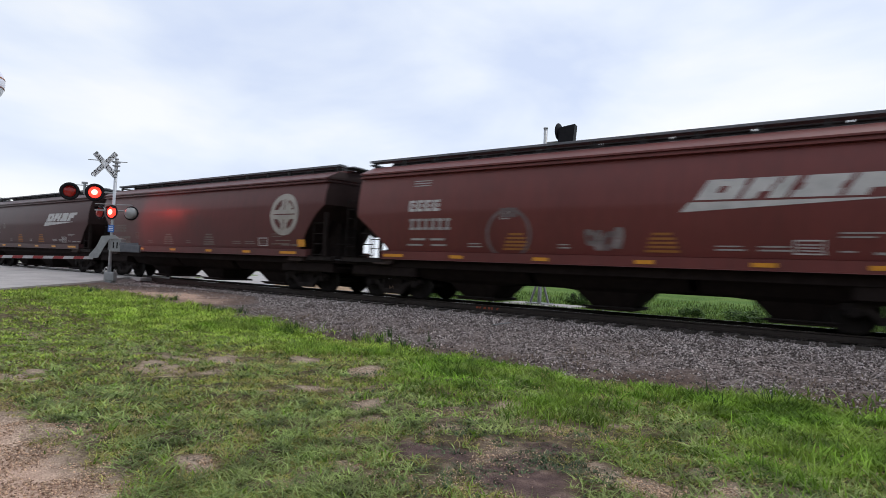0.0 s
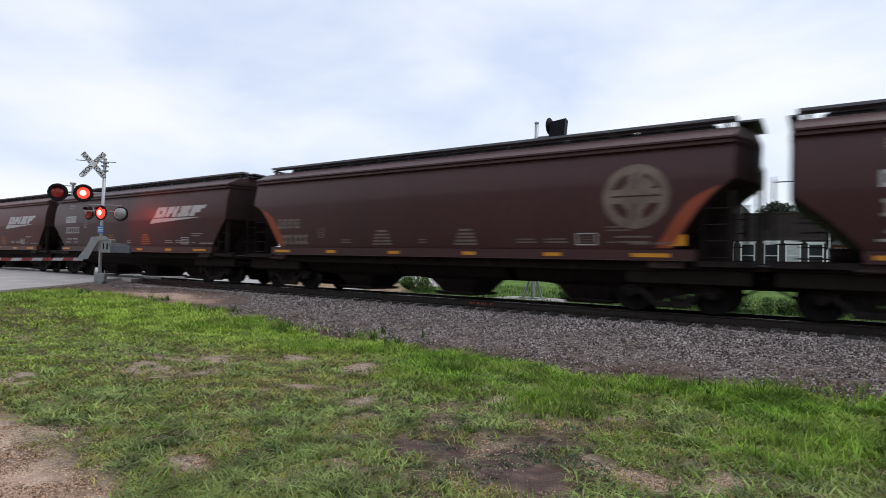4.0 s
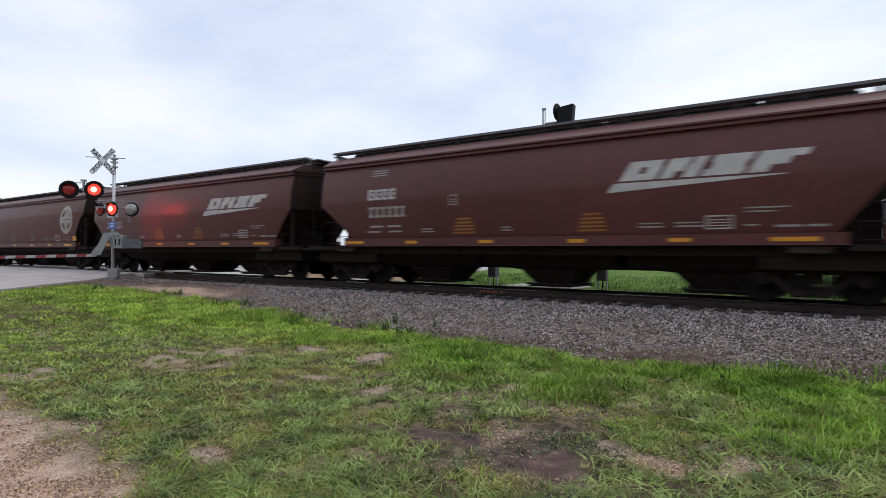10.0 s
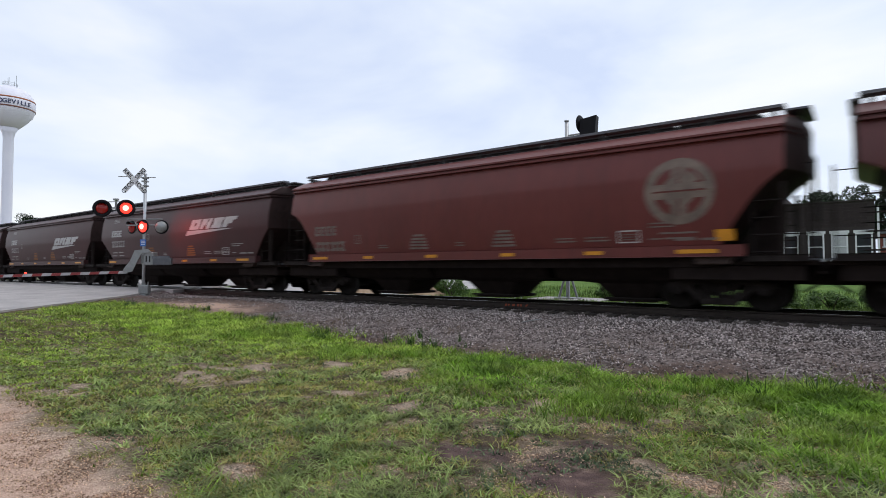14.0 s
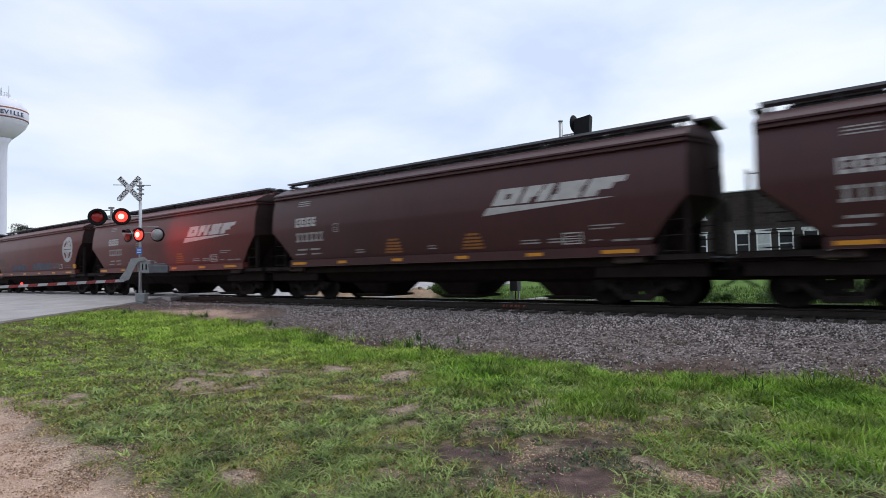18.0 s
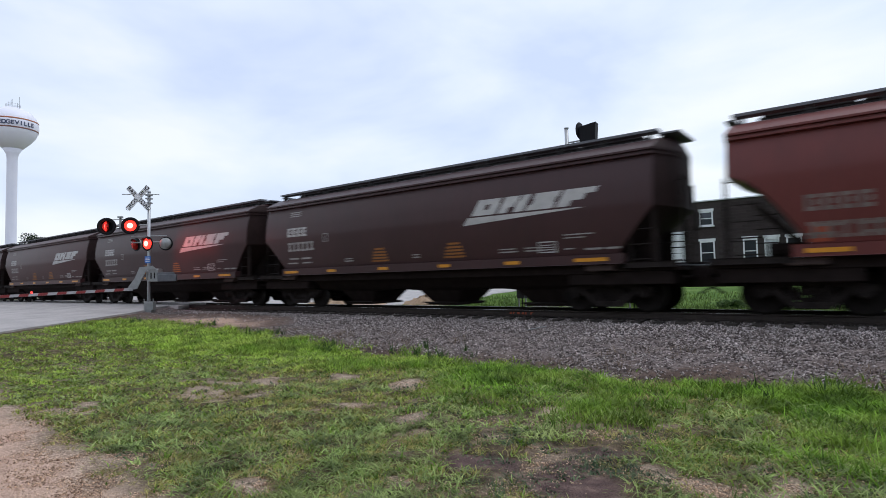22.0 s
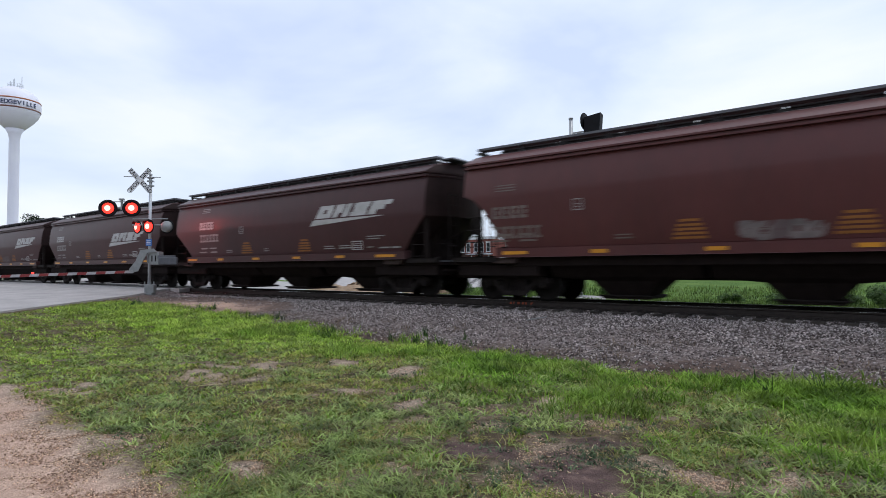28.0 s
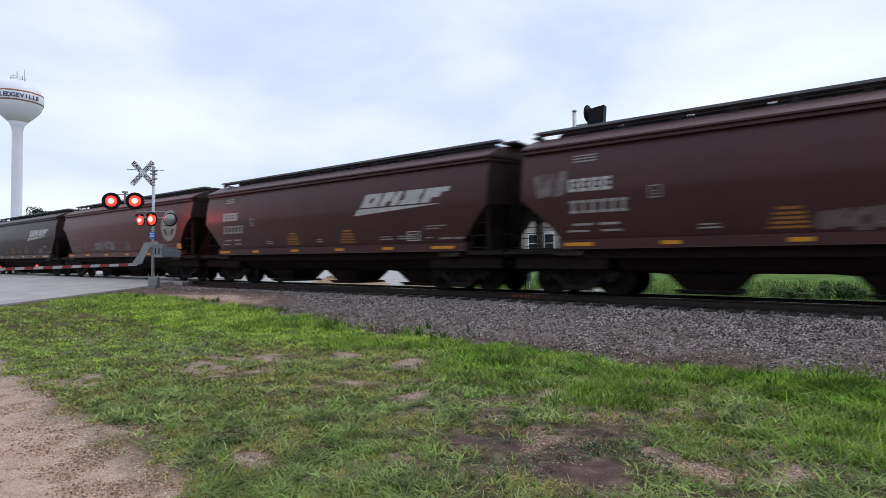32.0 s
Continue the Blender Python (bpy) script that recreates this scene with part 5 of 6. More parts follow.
def build_relay_boxes():
    for x, y in ((-10.1, 17.9), (-6.1, 18.1)):
        b = thing("junction_cabinet", "small grey junction cabinet on two posts beside the track", "junction box", "trackside cabinets", m=pose(x, y, float(height(x, y))))
        part("case", box(BM(), -0.16, 0.16, -0.14, 0.14, 0.42, 0.95, 0.02), M_CABINET, b)
        for s in (-0.14, 0.14):
            part("post", tube(BM(), (s, 0, -0.05), (s, 0, 0.42), 0.03, n=8), M_GALVPOLE, b)
        part("cable", tube(BM(), (0, 0, 0), (0, 0, 0.42), 0.02, n=6), M_BLK, b)


def build_tower():
    g = thing("water_tower", "tall white spheroid water tower with lettering and rust-orange bands", "water tower", m=pose(-162.9, 42.7, -0.1))
    bm = BM()
    lathe(bm, [(4.2, 0), (3.0, 1.5), (1.7, 5), (1.12, 9), (1.08, 33.0), (1.3, 34.3), (2.0, 35.5)], 40)
    part("column", bm, M_TANK, g, "white tapering column", True)
    bm = BM()
    lathe(bm, [(1.98, 35.45), (3.5, 37.0), (4.6, 38.4), (5.1, 39.7), (5.25, 40.9), (5.1, 42.1), (4.6, 43.3), (3.7, 44.4), (2.2, 45.25), (0.8, 45.55), (0.001, 45.58)], 56)
    part("tank", bm, M_TANK, g, "white spheroid tank", True)
    for z, r in ((39.85, 5.13), (42.0, 5.13)):
        bm = BM()
        lathe(bm, [(r + 0.02, z - 0.16), (r + 0.06, z), (r + 0.02, z + 0.16)], 56)
        part("painted_band", bm, M_TANKR if z > 41 else M_BANDB, g, "rust-orange band", True)
    word = "LEDGEVILLE"
    for i, ch in enumerate(word):
        a = radians(30.3 - (len(word) - 1 - i) * 9.1)
        place = Matrix.Translation((5.30 * math.cos(a), 5.30 * math.sin(a), 40.80)) @ pose(0, 0, 0, 90, 0, math.degrees(a) + 90)
        letters(ch, 1.35, M_NAVY, g, place, "lettering", 0.03, 0.035)
    for x, y, hgt in ((-1.5, 0, 2.6), (0.3, 0.8, 1.6), (1.6, -0.6, 2.0), (2.8, 0.5, 2.4), (0.9, -1.2, 1.3)):
        bm = BM()
        tube(bm, (x, y, 44.6), (x, y, 45.3 + hgt), 0.06, n=6)
        tube(bm, (x - 0.25, y, 45.0 + hgt * 0.7), (x + 0.25, y, 45.0 + hgt * 0.7), 0.05, n=6)
        part("antenna", bm, M_GALVPOLE, g, "thin rooftop antenna")
    bm = BM()
    for k in range(16):
        a0, a1 = 2 * math.pi * k / 16, 2 * math.pi * (k + 1) / 16
        p, q = (1.5 * math.cos(a0), 1.5 * math.sin(a0)), (1.5 * math.cos(a1), 1.5 * math.sin(a1))
        tube(bm, (*p, 45.4), (*p, 46.3), 0.03, n=4)
        for z in (45.85, 46.3):
            tube(bm, (*p, z), (*q, z), 0.03, n=4)
    part("roof_rail", bm, M_GALVPOLE, g)


# ---- buildings beyond the track ----
def sash_window(parent, x, z0, z1, w, y, glass=M_GLASS, lintel=True):
    f = part("window", box(BM(), x - w / 2 + 0.05, x + w / 2 - 0.05, y - 0.005, y + 0.03, z0 + 0.05, z1 - 0.05), glass, parent, "sash window with white trim")
    bm = BM()
    for a, b, c, d in ((x - w / 2, x - w / 2 + 0.09, z0, z1), (x + w / 2 - 0.09, x + w / 2, z0, z1), (x - w / 2 + 0.09, x + w / 2 - 0.09, z1 - 0.09, z1), (x - w / 2 + 0.09, x + w / 2 - 0.09, (z0 + z1) / 2 - 0.03, (z0 + z1) / 2 + 0.03), (x - w / 2 + 0.09, x + w / 2 - 0.09, z0, z0 + 0.07)):
        box(bm, a, b, y - 0.05, y + 0.02, c, d)
    part("frame", bm, M_WTRIM, f)
    part("sill", box(BM(), x - w / 2 - 0.08, x + w / 2 + 0.08, y - 0.12, y + 0.0, z0 - 0.09, z0), M_WTRIM, f)
    if lintel:
        part("lintel", box(BM(), x - w / 2 - 0.07, x + w / 2 + 0.07, y - 0.07, y + 0.0, z1, z1 + 0.17), M_WTRIM, f)
    return f


def brick_wall(parent, x0, x1, y, z0, z1, mtl, holes=(), limit=300):
    """Courses of bricks proud of the mortar on the wall's face, left out at the openings."""
    bl, bh = 0.60, 0.20
    bm = BM()
    box(bm, -bl / 2 + 0.012, bl / 2 - 0.012, -0.02, 0.0, 0.010, bh - 0.010)
    me = finish("brick", bm, mtl)
    spots = []
    for r in range(int((z1 - z0) / bh)):
        zz = z0 + r * bh
        off = 0.3 * (r % 2)
        for k in range(int((x1 - x0 - off) / bl)):
            xm = x0 + off + (k + 0.5) * bl
            if any(a - 0.28 < xm < b + 0.28 and c - 0.18 < zz < d + 0.02 for a, b, c, d in holes):
                continue
            spots.append((xm, zz))
    spots.sort(key=lambda p: -p[1])
    for xm, zz in spots[:limit]:
        ob = new("brick", me)
        ob.parent = parent
        ob.location = (xm, y, zz)
    rest = spots[limit:]
    if rest:
        vs, fs = [], []
        for xm, zz in rest:
            o = len(vs)
            for dx in (-bl / 2 + 0.012, bl / 2 - 0.012):
                for dy in (-0.02, 0.0):
                    for dz in (0.01, bh - 0.01):
                        vs.append((xm + dx, y + dy, zz + dz))
            fs += [(o, o + 1, o + 3, o + 2), (o + 4, o + 6, o + 7, o + 5), (o, o + 4, o + 5, o + 1), (o + 2, o + 3, o + 7, o + 6), (o + 1, o + 5, o + 7, o + 3), (o, o + 2, o + 6, o + 4)]
        ob = soup("brickwork", vs, fs, mtl)
        ob.parent = parent
        ob["kind"] = "stuff"


def build_brick_block():
    Y = 42.0
    g = thing("brick_building", "dark brown brick building with white sash windows and stepped parapet", "building", m=pose(0, Y, 0))
    part("wall", box(BM(), -19.0, -4.30, 0, 12, 0.9, 6.50), M_MORTAR, g, "dark brick two-storey wall")
    part("wall", box(BM(), -4.297, 0.55, 0.0, 12, 0.9, 5.65), M_MORTAR, g, "dark brick single-storey wall")
    part("coping", box(BM(), -19.1, -4.2, -0.12, 0.4, 6.50, 6.58), M_COPING, g, "pale parapet coping")
    part("coping", box(BM(), -4.197, 0.62, -0.10, 0.4, 5.65, 5.72), M_MORTAR, g)
    part("parapet_block", box(BM(), -4.6, -4.3, -0.05, 0.4, 5.7, 6.7), M_MORTAR, g)
    part("roof", box(BM(), -18.9, 0.5, 0.4, 12, 5.4, 5.5), M_ROOF, g)
    holes = []
    for x in (-6.25, -5.0, -3.75, -2.4, -1.2, 0.0):
        blind = x in (-5.0, -1.2)
        sash_window(g, x, 2.1, 3.72, 0.86, -0.03, M_BLIND if blind else M_GLASS)
        holes.append((x - 0.5, x + 0.5, 2.0, 4.0))
    for x in (-15.3, -8.9):
        sash_window(g, x, 2.1, 3.72, 0.95, -0.03, M_GLASS)
        holes.append((x - 0.5, x + 0.5, 2.0, 4.0))
    for x in (-15.0, -11.9, -8.9):
        sash_window(g, x, 4.8, 5.8, 0.9, -0.03, M_GLASS)
        holes.append((x - 0.5, x + 0.5, 4.85, 6.4))
    d = part("loading_door", box(BM(), -13.35, -10.55, -0.04, 0.02, 1.95, 4.3), M_WTRIM, g, "wide white double loading door")
    bm = BM()
    box(bm, -13.55, -13.36, -0.08, 0.02, 1.9, 4.5)
    box(bm, -10.54, -10.35, -0.08, 0.02, 1.9, 4.5)
    box(bm, -13.36, -10.54, -0.08, 0.02, 4.31, 4.5)
    part("frame", bm, M_COPING, d)
    for z in (2.5, 2.95):
        part("door_rail", box(BM(), -13.3, -10.6, -0.052, -0.041, z, z + 0.03), M_GLASS, d)
    part("door_joint", box(BM(), -11.97, -11.93, -0.05, -0.041, 1.95, 4.3), M_ALU, d)
    holes.append((-13.6, -10.3, 1.8, 4.55))
    part("drain_pipe", tube(BM(), (0.70, -0.05, 1.2), (0.70, -0.05, 5.3), 0.06, n=8), M_WTRIM, g, "pale drain pipe")
    brick_wall(g, -19.0, -4.3, 0, 1.5, 6.45, M_BRICK, holes, 300)
    brick_wall(g, -4.3, 0.55, 0, 1.5, 5.6, M_BRICK, holes, 0)


def build_storefronts():
    """Street of shops seen between the cars, further along."""
    g = thing("shop_building", "red brick shop with white pediment and tall white windows", "building", m=pose(-26.5, 85.0, 0))
    part("wall", box(BM(), -36.5, -27.5, 0, 10, 0.9, 6.7), M_REDBRICK, g, "red brick wall")
    bm = BM()
    prism(bm, [(-36.6, 6.7), (-27.4, 6.7), (-27.4, 7.1), (-30.8, 7.3), (-32.0, 8.4), (-33.2, 7.3), (-36.6, 7.1)], -0.15, 0.3)
    part("pediment", bm, M_WTRIM, g, "white stepped pediment")
    for x in (-35.6, -34.2, -32.9, -31.2, -29.9, -28.5):
        sash_window(g, x, 4.4, 6.1, 0.9, -0.03, M_GLASS)
    part("awning", box(BM(), -36.4, -27.6, -1.0, 0.0, 3.9, 4.08, 0.02), M_COPING, g, "pale shop awning")
    for x in (-36.2, -34.0, -31.6, -29.6, -27.8):
        part("column", tube(BM(), (x, -0.9, 1.2), (x, -0.9, 3.9), 0.08, n=10), M_WTRIM, g, "white shopfront column")
    for x in (-35.1, -32.8, -30.6, -28.7):
        part("shop_window", box(BM(), x - 0.8, x + 0.8, -0.03, 0.02, 1.9, 3.6), M_GLASS, g)
    w = thing("white_building", "cream clapboard building with a side stair and large windows", "building", m=pose(0, 44.0, 0))
    part("wall", box(BM(), -26.6, -21.5, 0, 9, 0.9, 5.6), M_CREAM, w, "cream boarded wall")
    for k in range(24):
        part("clapboard", box(BM(), -26.62, -21.48, -0.025, -0.002, 1.3 + k * 0.18, 1.3 + k * 0.18 + 0.165), M_CREAM, w)
    prm = prism(BM(), [(-26.9, 5.6), (-21.2, 5.6), (-24.05, 7.6)], -0.3, 9.2)
    part("roof", prm, M_ROOF, w)
    for x in (-25.6, -24.0, -22.4):
        sash_window(w, x, 2.2, 3.9, 1.0, -0.05, M_GLASS)
    # stair and rail
    bm = BM()
    for k in range(8):
        box(bm, -21.2 + k * 0.28, -20.9 + k * 0.28, -0.9, 0.0, 2.9 - k * 0.2, 2.95 - k * 0.2)
    tube(bm, (-21.2, -0.9, 4.0), (-18.9, -0.9, 2.3), 0.03, n=6)
    tube(bm, (-21.2, -0.9, 2.9), (-18.9, -0.9, 1.2), 0.03, n=6)
    part("side_stair", bm, M_WTRIM, w, "white outside stair with rail")
    h2 = thing("brick_house", "red brick hall with grey gabled roof and white windows", "building", m=pose(0, 60.0, 0))
    part("wall", box(BM(), 1.1, 16.0, 0, 10, 1.2, 4.5), M_REDBRICK, h2, "red brick wall")
    part("roof", prism(BM(), [(0.8, 4.5), (16.3, 4.5), (12.3, 8.2), (5.4, 7.4)], -0.4, 10.3), M_ROOF, h2, "grey shingled roof")
    for x in (1.45, 1.78, 2.24, 3.17, 3.6, 4.6, 5.1, 6.4, 6.9, 8.2):
        sash_window(h2, x, 3.42, 4.25, 0.30, -0.03, M_BLIND, False)
    for x in (1.72, 2.43, 3.2, 4.28, 5.4, 6.6, 8.0):
        sash_window(h2, x, 2.42, 2.95, 0.38, -0.03, M_BLIND, False)


def parked_car(x, y, z, mtl, rz, label):
    g = thing("parked_car", label, "car", "parked cars", m=pose(x, y, z, 0, 0, rz))
    bm = BM()
    prism(bm, [(-2.2, 0.35), (2.2, 0.35), (2.25, 0.7), (2.1, 0.92), (1.1, 1.0), (0.5, 1.42), (-1.2, 1.45), (-1.9, 1.0), (-2.2, 0.9)], -0.85, 0.85)
    bmesh.ops.bevel(bm, geom=list(bm.edges), offset=0.06, segments=2, affect="EDGES")
    part("body", bm, mtl, g)
    for s in (-1, 1):
        bm = BM()
        prism(bm, [(0.95, 1.0), (0.42, 1.36), (-0.3, 1.38), (-0.3, 1.0)], s * 0.853, s * 0.86)
        prism(bm, [(-0.36, 1.0), (-0.36, 1.38), (-1.1, 1.38), (-1.7, 1.0)], s * 0.853, s * 0.86)
        part("side_window", bm, M_GLASS, g)
        for q in (-1.4, 1.4):
            wh = part("wheel", tube(BM(), (q, s * 0.68, 0.33), (q, s * 0.88, 0.33), 0.33, n=20), M_TYRE, g)
            part("rim", tube(BM(), (q, s * 0.882, 0.33), (q, s * 0.89, 0.33), 0.2, n=16), M_ALU, wh)
        part("headlight", box(BM(), 2.14, 2.23, s * 0.6 - 0.15, s * 0.6 + 0.15, 0.68, 0.82, 0.02), M_WTRIM, g)
    return g


def utility_pole(x, y, hgt, arm=True):
    z = float(height(x, y))
    g = thing("utility_pole", "weathered wooden utility pole with a crossarm", "utility pole", m=pose(x, y, z))
    part("pole", tube(BM(), (0, 0, -0.3), (0, 0, hgt), 0.16, 0.11, 12), M_WOOD, g, "", True)
    part("crossarm", box(BM(), -1.1, 1.1, -0.06, 0.06, hgt - 0.35, hgt - 0.22), M_WOOD, g)
    for q in (-1.0, -0.5, 0.5, 1.0):
        part("insulator", tube(BM(), (q, 0, hgt - 0.22), (q, 0, hgt - 0.06), 0.05, 0.03, 8), M_GLASS, g)
    part("transformer", tube(BM(), (-0.32, 0, hgt - 1.7), (-0.32, 0, hgt - 0.9), 0.20, n=14), M_ALU, g, "", True)
    for q in (-1.0, 1.0):
        part("cable", tube(BM(), (q, 0, hgt - 0.06), (q + 45, 12, hgt + 0.3), 0.018, n=5), M_BLK, g, "thin black overhead cable")


# ---- plants ----
def leaf_cloud(rnd, clumps, count, size, squash=1.0):
    """Many small leaves scattered over uneven clumps."""
    vs, fs = [], []
    for _ in range(count):
        cx, cy, cz, r = clumps[rnd.randrange(len(clumps))]
        d = Vector((rnd.gauss(0, 1), rnd.gauss(0, 1), rnd.gauss(0, 1))).normalized() * (r * (0.35 + 0.65 * rnd.random() ** 0.5))
        p = Vector((cx, cy, cz)) + Vector((d.x, d.y, d.z * squash))
        u = Vector((rnd.gauss(0, 1), rnd.gauss(0, 1), rnd.gauss(0, 0.6))).normalized()
        w = u.orthogonal().normalized()
        s = size * rnd.uniform(0.6, 1.4)
        o = len(vs)
        vs += [p - u * s, p + w * s * 0.45, p + u * s, p - w * s * 0.45]
        fs.append((o, o + 1, o + 2, o + 3))
    return [tuple(v) for v in vs], fs


def tree(x, y, hgt, spread, seed):
    rnd = random.Random(seed)
    z = float(height(x, y))
    g = thing("tree", "dark green broadleaf tree behind the buildings", "tree", "background trees", m=pose(x, y, z))
    bm = BM()
    tube(bm, (0, 0, -0.3), (0.1, 0, hgt * 0.45), 0.28, 0.17, 9)
    for k in range(7):
        a = k * 0.9 + rnd.random()
        b0 = hgt * rnd.uniform(0.3, 0.5)
        tube(bm, (0.05, 0, b0), (spread * 0.7 * math.cos(a), spread * 0.7 * math.sin(a), hgt * rnd.uniform(0.55, 0.85)), 0.1, 0.03, 6)
    part("trunk", bm, M_BARK, g)
    clumps = []
    for k in range(26):
        a, q = rnd.uniform(0, 6.28), rnd.random() ** 0.6
        cz = hgt * rnd.uniform(0.42, 0.94)
        f = 1.0 - abs(cz / hgt - 0.62) * 1.3
        clumps.append((spread * q * f * math.cos(a), spread * q * f * math.sin(a), cz, spread * rnd.uniform(0.2, 0.36)))
    vs, fs = leaf_cloud(rnd, clumps, 5200, 0.16)
    ob = soup("crown", vs, fs, M_CROWN)
    ob.parent = g
    return g


def bush(x, y, hgt, w, seed, mtl=None):
    rnd = random.Random(seed)
    z = float(height(x, y))
    g = thing("bush", "low green leafy bush in the grass", "bush", "trackside bushes", m=pose(x, y, z))
    bm = BM()
    for k in range(6):
        a = k * 1.05
        tube(bm, (0, 0, -0.05), (w * 0.5 * math.cos(a), w * 0.5 * math.sin(a), hgt * 0.8), 0.02, 0.008, 5)
    part("stalk", bm, M_BARK, g)
    clumps = [(rnd.uniform(-w, w) * 0.7, rnd.uniform(-w, w) * 0.5, hgt * rnd.uniform(0.25, 0.8), w * rnd.uniform(0.22, 0.4)) for _ in range(9)]
    vs, fs = leaf_cloud(rnd, clumps, 1300, 0.055)
    vs = [(a, b, max(c, 0.02)) for a, b, c in vs]
    ob = soup("leaves", vs, fs, mtl or M_BUSH)
    ob.parent = g


def blades(name, px, py, hgt, wid, lean, mtl, label, category, seg=2, seed=1):
    """Curved tapering blades standing on the ground, joined in one mesh."""
    rs = np.random.RandomState(seed)
    n = len(px)
    az = rs.uniform(0, 2 * np.pi, n)
    face = az + rs.uniform(-0.9, 0.9, n) + np.pi / 2
    pz = height(px, py) - 0.01
    rows = []
    for k in range(seg + 1):
        f = k / seg
        d = lean * hgt * f ** 1.8
        zz = hgt * (f - 0.28 * lean * f ** 2.2)
        cx, cy, cz = px + d * np.cos(az), py + d * np.sin(az), pz + zz
        ww = wid * (1 - f) ** 0.7 * 0.5 if k else wid * 0.5
        if k == seg:
            rows.append(np.stack([cx, cy, cz], -1)[:, None, :])
        else:
            dx, dy = ww * np.cos(face), ww * np.sin(face)
            rows.append(np.stack([np.stack([cx - dx, cy - dy, cz], -1), np.stack([cx + dx, cy + dy, cz], -1)], 1))
    V = np.concatenate(rows, 1)
    per = V.shape[1]
    tri = []
    for k in range(seg - 1):
        a = 2 * k
        tri += [(a, a + 1, a + 3), (a, a + 3, a + 2)]
    a = 2 * (seg - 1)
    tri.append((a, a + 1, a + 2))
    T = (np.arange(n) * per)[:, None, None] + np.array(tri)[None]
    me = bpy.data.meshes.new(name)
    nv, nf = n * per, n * len(tri)
    me.vertices.add(nv)
    me.vertices.foreach_set("co", V.reshape(-1).astype(np.float32))
    me.loops.add(nf * 3)
    me.loops.foreach_set("vertex_index", T.reshape(-1).astype(np.int32))
    me.polygons.add(nf)
    me.polygons.foreach_set("loop_start", (np.arange(nf) * 3).astype(np.int32))
    me.update(calc_edges=True)
    me.materials.append(mtl)
    return tagged(new(name, me), label, category, kind="stuff")


def build_grass():
    rs = np.random.RandomState(7)
    def sample(n, far=26.0, lo=1.3):
        a = rs.uniform(radians(-8), radians(78), n)
        d = lo * (far / lo) ** rs.uniform(0, 1, n)
        return -d * np.sin(a), d * np.cos(a), d
    def lush_at(x, y):
        v = smooth01(5.6, 7.4, y + 0.9 * wob(x, y, 1.1, 3)) * smooth01(-14, -10, x) + smooth01(-0.1, 0.5, wob(x, y, 1.4, 8)) * smooth01(-4.5, -2.6, x) * smooth01(4.6, 5.8, y)
        gaps = 1 - 0.75 * smooth01(0.50, 0.60, fbm(x, y, 1.3, 31)) * smooth01(-4.5, -2.5, x) - 0.4 * smooth01(0.52, 0.62, fbm(x, y, 0.9, 33)) * smooth01(-4.0, -6.0, x)
        return np.clip(v * gaps + smooth01(-10, -13, x) * smooth01(5.4, 6.8, y + 0.5 * wob(x, y, 0.9, 4)), 0, 1)
    def open_ground(x, y):
        return (y < border(x) - 0.05 + 1.5 * (fbm(x, y, 1.5, 13) - 0.5) + 0.16 * rs.randn(len(x))) & (road_side(x, y) < -0.5) & (y > drive_edge(x) - 0.1)
    def thin_at(x, y):
        return smooth01(-0.4, 0.6, x + 0.72 * y) * smooth01(0.7, -0.7, y - np.interp(x, [-3.4, -1.8], [6.3, 5.1]) + 0.9 * (fbm(x, y, 1.1, 8) - 0.5))
    # flat mat of short leaves
    x, y, d = sample(620000)
    ex, ey = rs.uniform(-0.5, 9.0, 30000), rs.uniform(0.8, 9.0, 30000)
    x, y, d = np.concatenate([x, ex]), np.concatenate([y, ey]), np.concatenate([d, np.hypot(ex, ey) + 3.0])
    dens = (1 - bare(x, y)) * (1 - dark_soil(x, y)) * (1 - 0.45 * thin_at(x, y)) * np.clip(0.10 + 0.55 * smooth01(6.0, 9.5, d) + 0.9 * smooth01(0.40, 0.62, 0.5 * fbm(x, y, 1.7, 1) + 0.5 * fbm(x, y, 6.0, 2) + 0.10 * lush_at(x, y) + 0.09 * smooth01(0.3, -0.8, x + 0.72 * y)), 0.05, 1)
    dens = dens * (1 - 0.8 * smooth01(0.54, 0.66, fbm(x, y, 2.3, 41)) * smooth01(9.0, 6.0, d))
    keep = open_ground(x, y) & (rs.uniform(0, 1, len(x)) < dens)
    x, y, d = x[keep], y[keep], d[keep]
    lush = lush_at(x, y)
    h = rs.uniform(0.02, 0.065, len(x)) * (0.4 + 1.3 * fbm(x, y, 3.0, 4)) * (1 + 1.1 * lush)
    wd = np.clip(0.0022 * d, 0.005, 0.026) * rs.uniform(0.7, 1.4, len(x))
    pick = rs.uniform(0, 1, len(x)) < lush * 0.9 + 0.08 + 0.5 * smooth01(-7.5, -11.0, x)
    a, b = ~pick, pick
    s = a & (rs.uniform(0, 1, len(x)) < 0.10 + 0.30 * smooth01(0.45, 0.65, fbm(x, y, 2.1, 15)))
    a = a & ~s
    blades("straw_grass", x[s], y[s], h[s] * 0.9, wd[s], rs.uniform(0.8, 2.3, s.sum()), M_STRAWY, "dead straw-coloured grass", "grass", 2, 13)
    blades("turf_grass", x[a], y[a], h[a], wd[a], rs.uniform(0.7, 2.0, a.sum()), M_GRASS, "short olive-green weedy grass", "grass", 2, 3)
    q = b & (rs.uniform(0, 1, len(x)) < 0.85 * smooth01(-4.5, -7.0, x))
    b = b & ~q
    blades("bright_grass", x[q], y[q], h[q] * 1.2, wd[q] * 1.25, rs.uniform(0.4, 1.5, q.sum()), M_BRIGHT, "bright yellow-green grass beside the ballast", "grass", 2, 16)
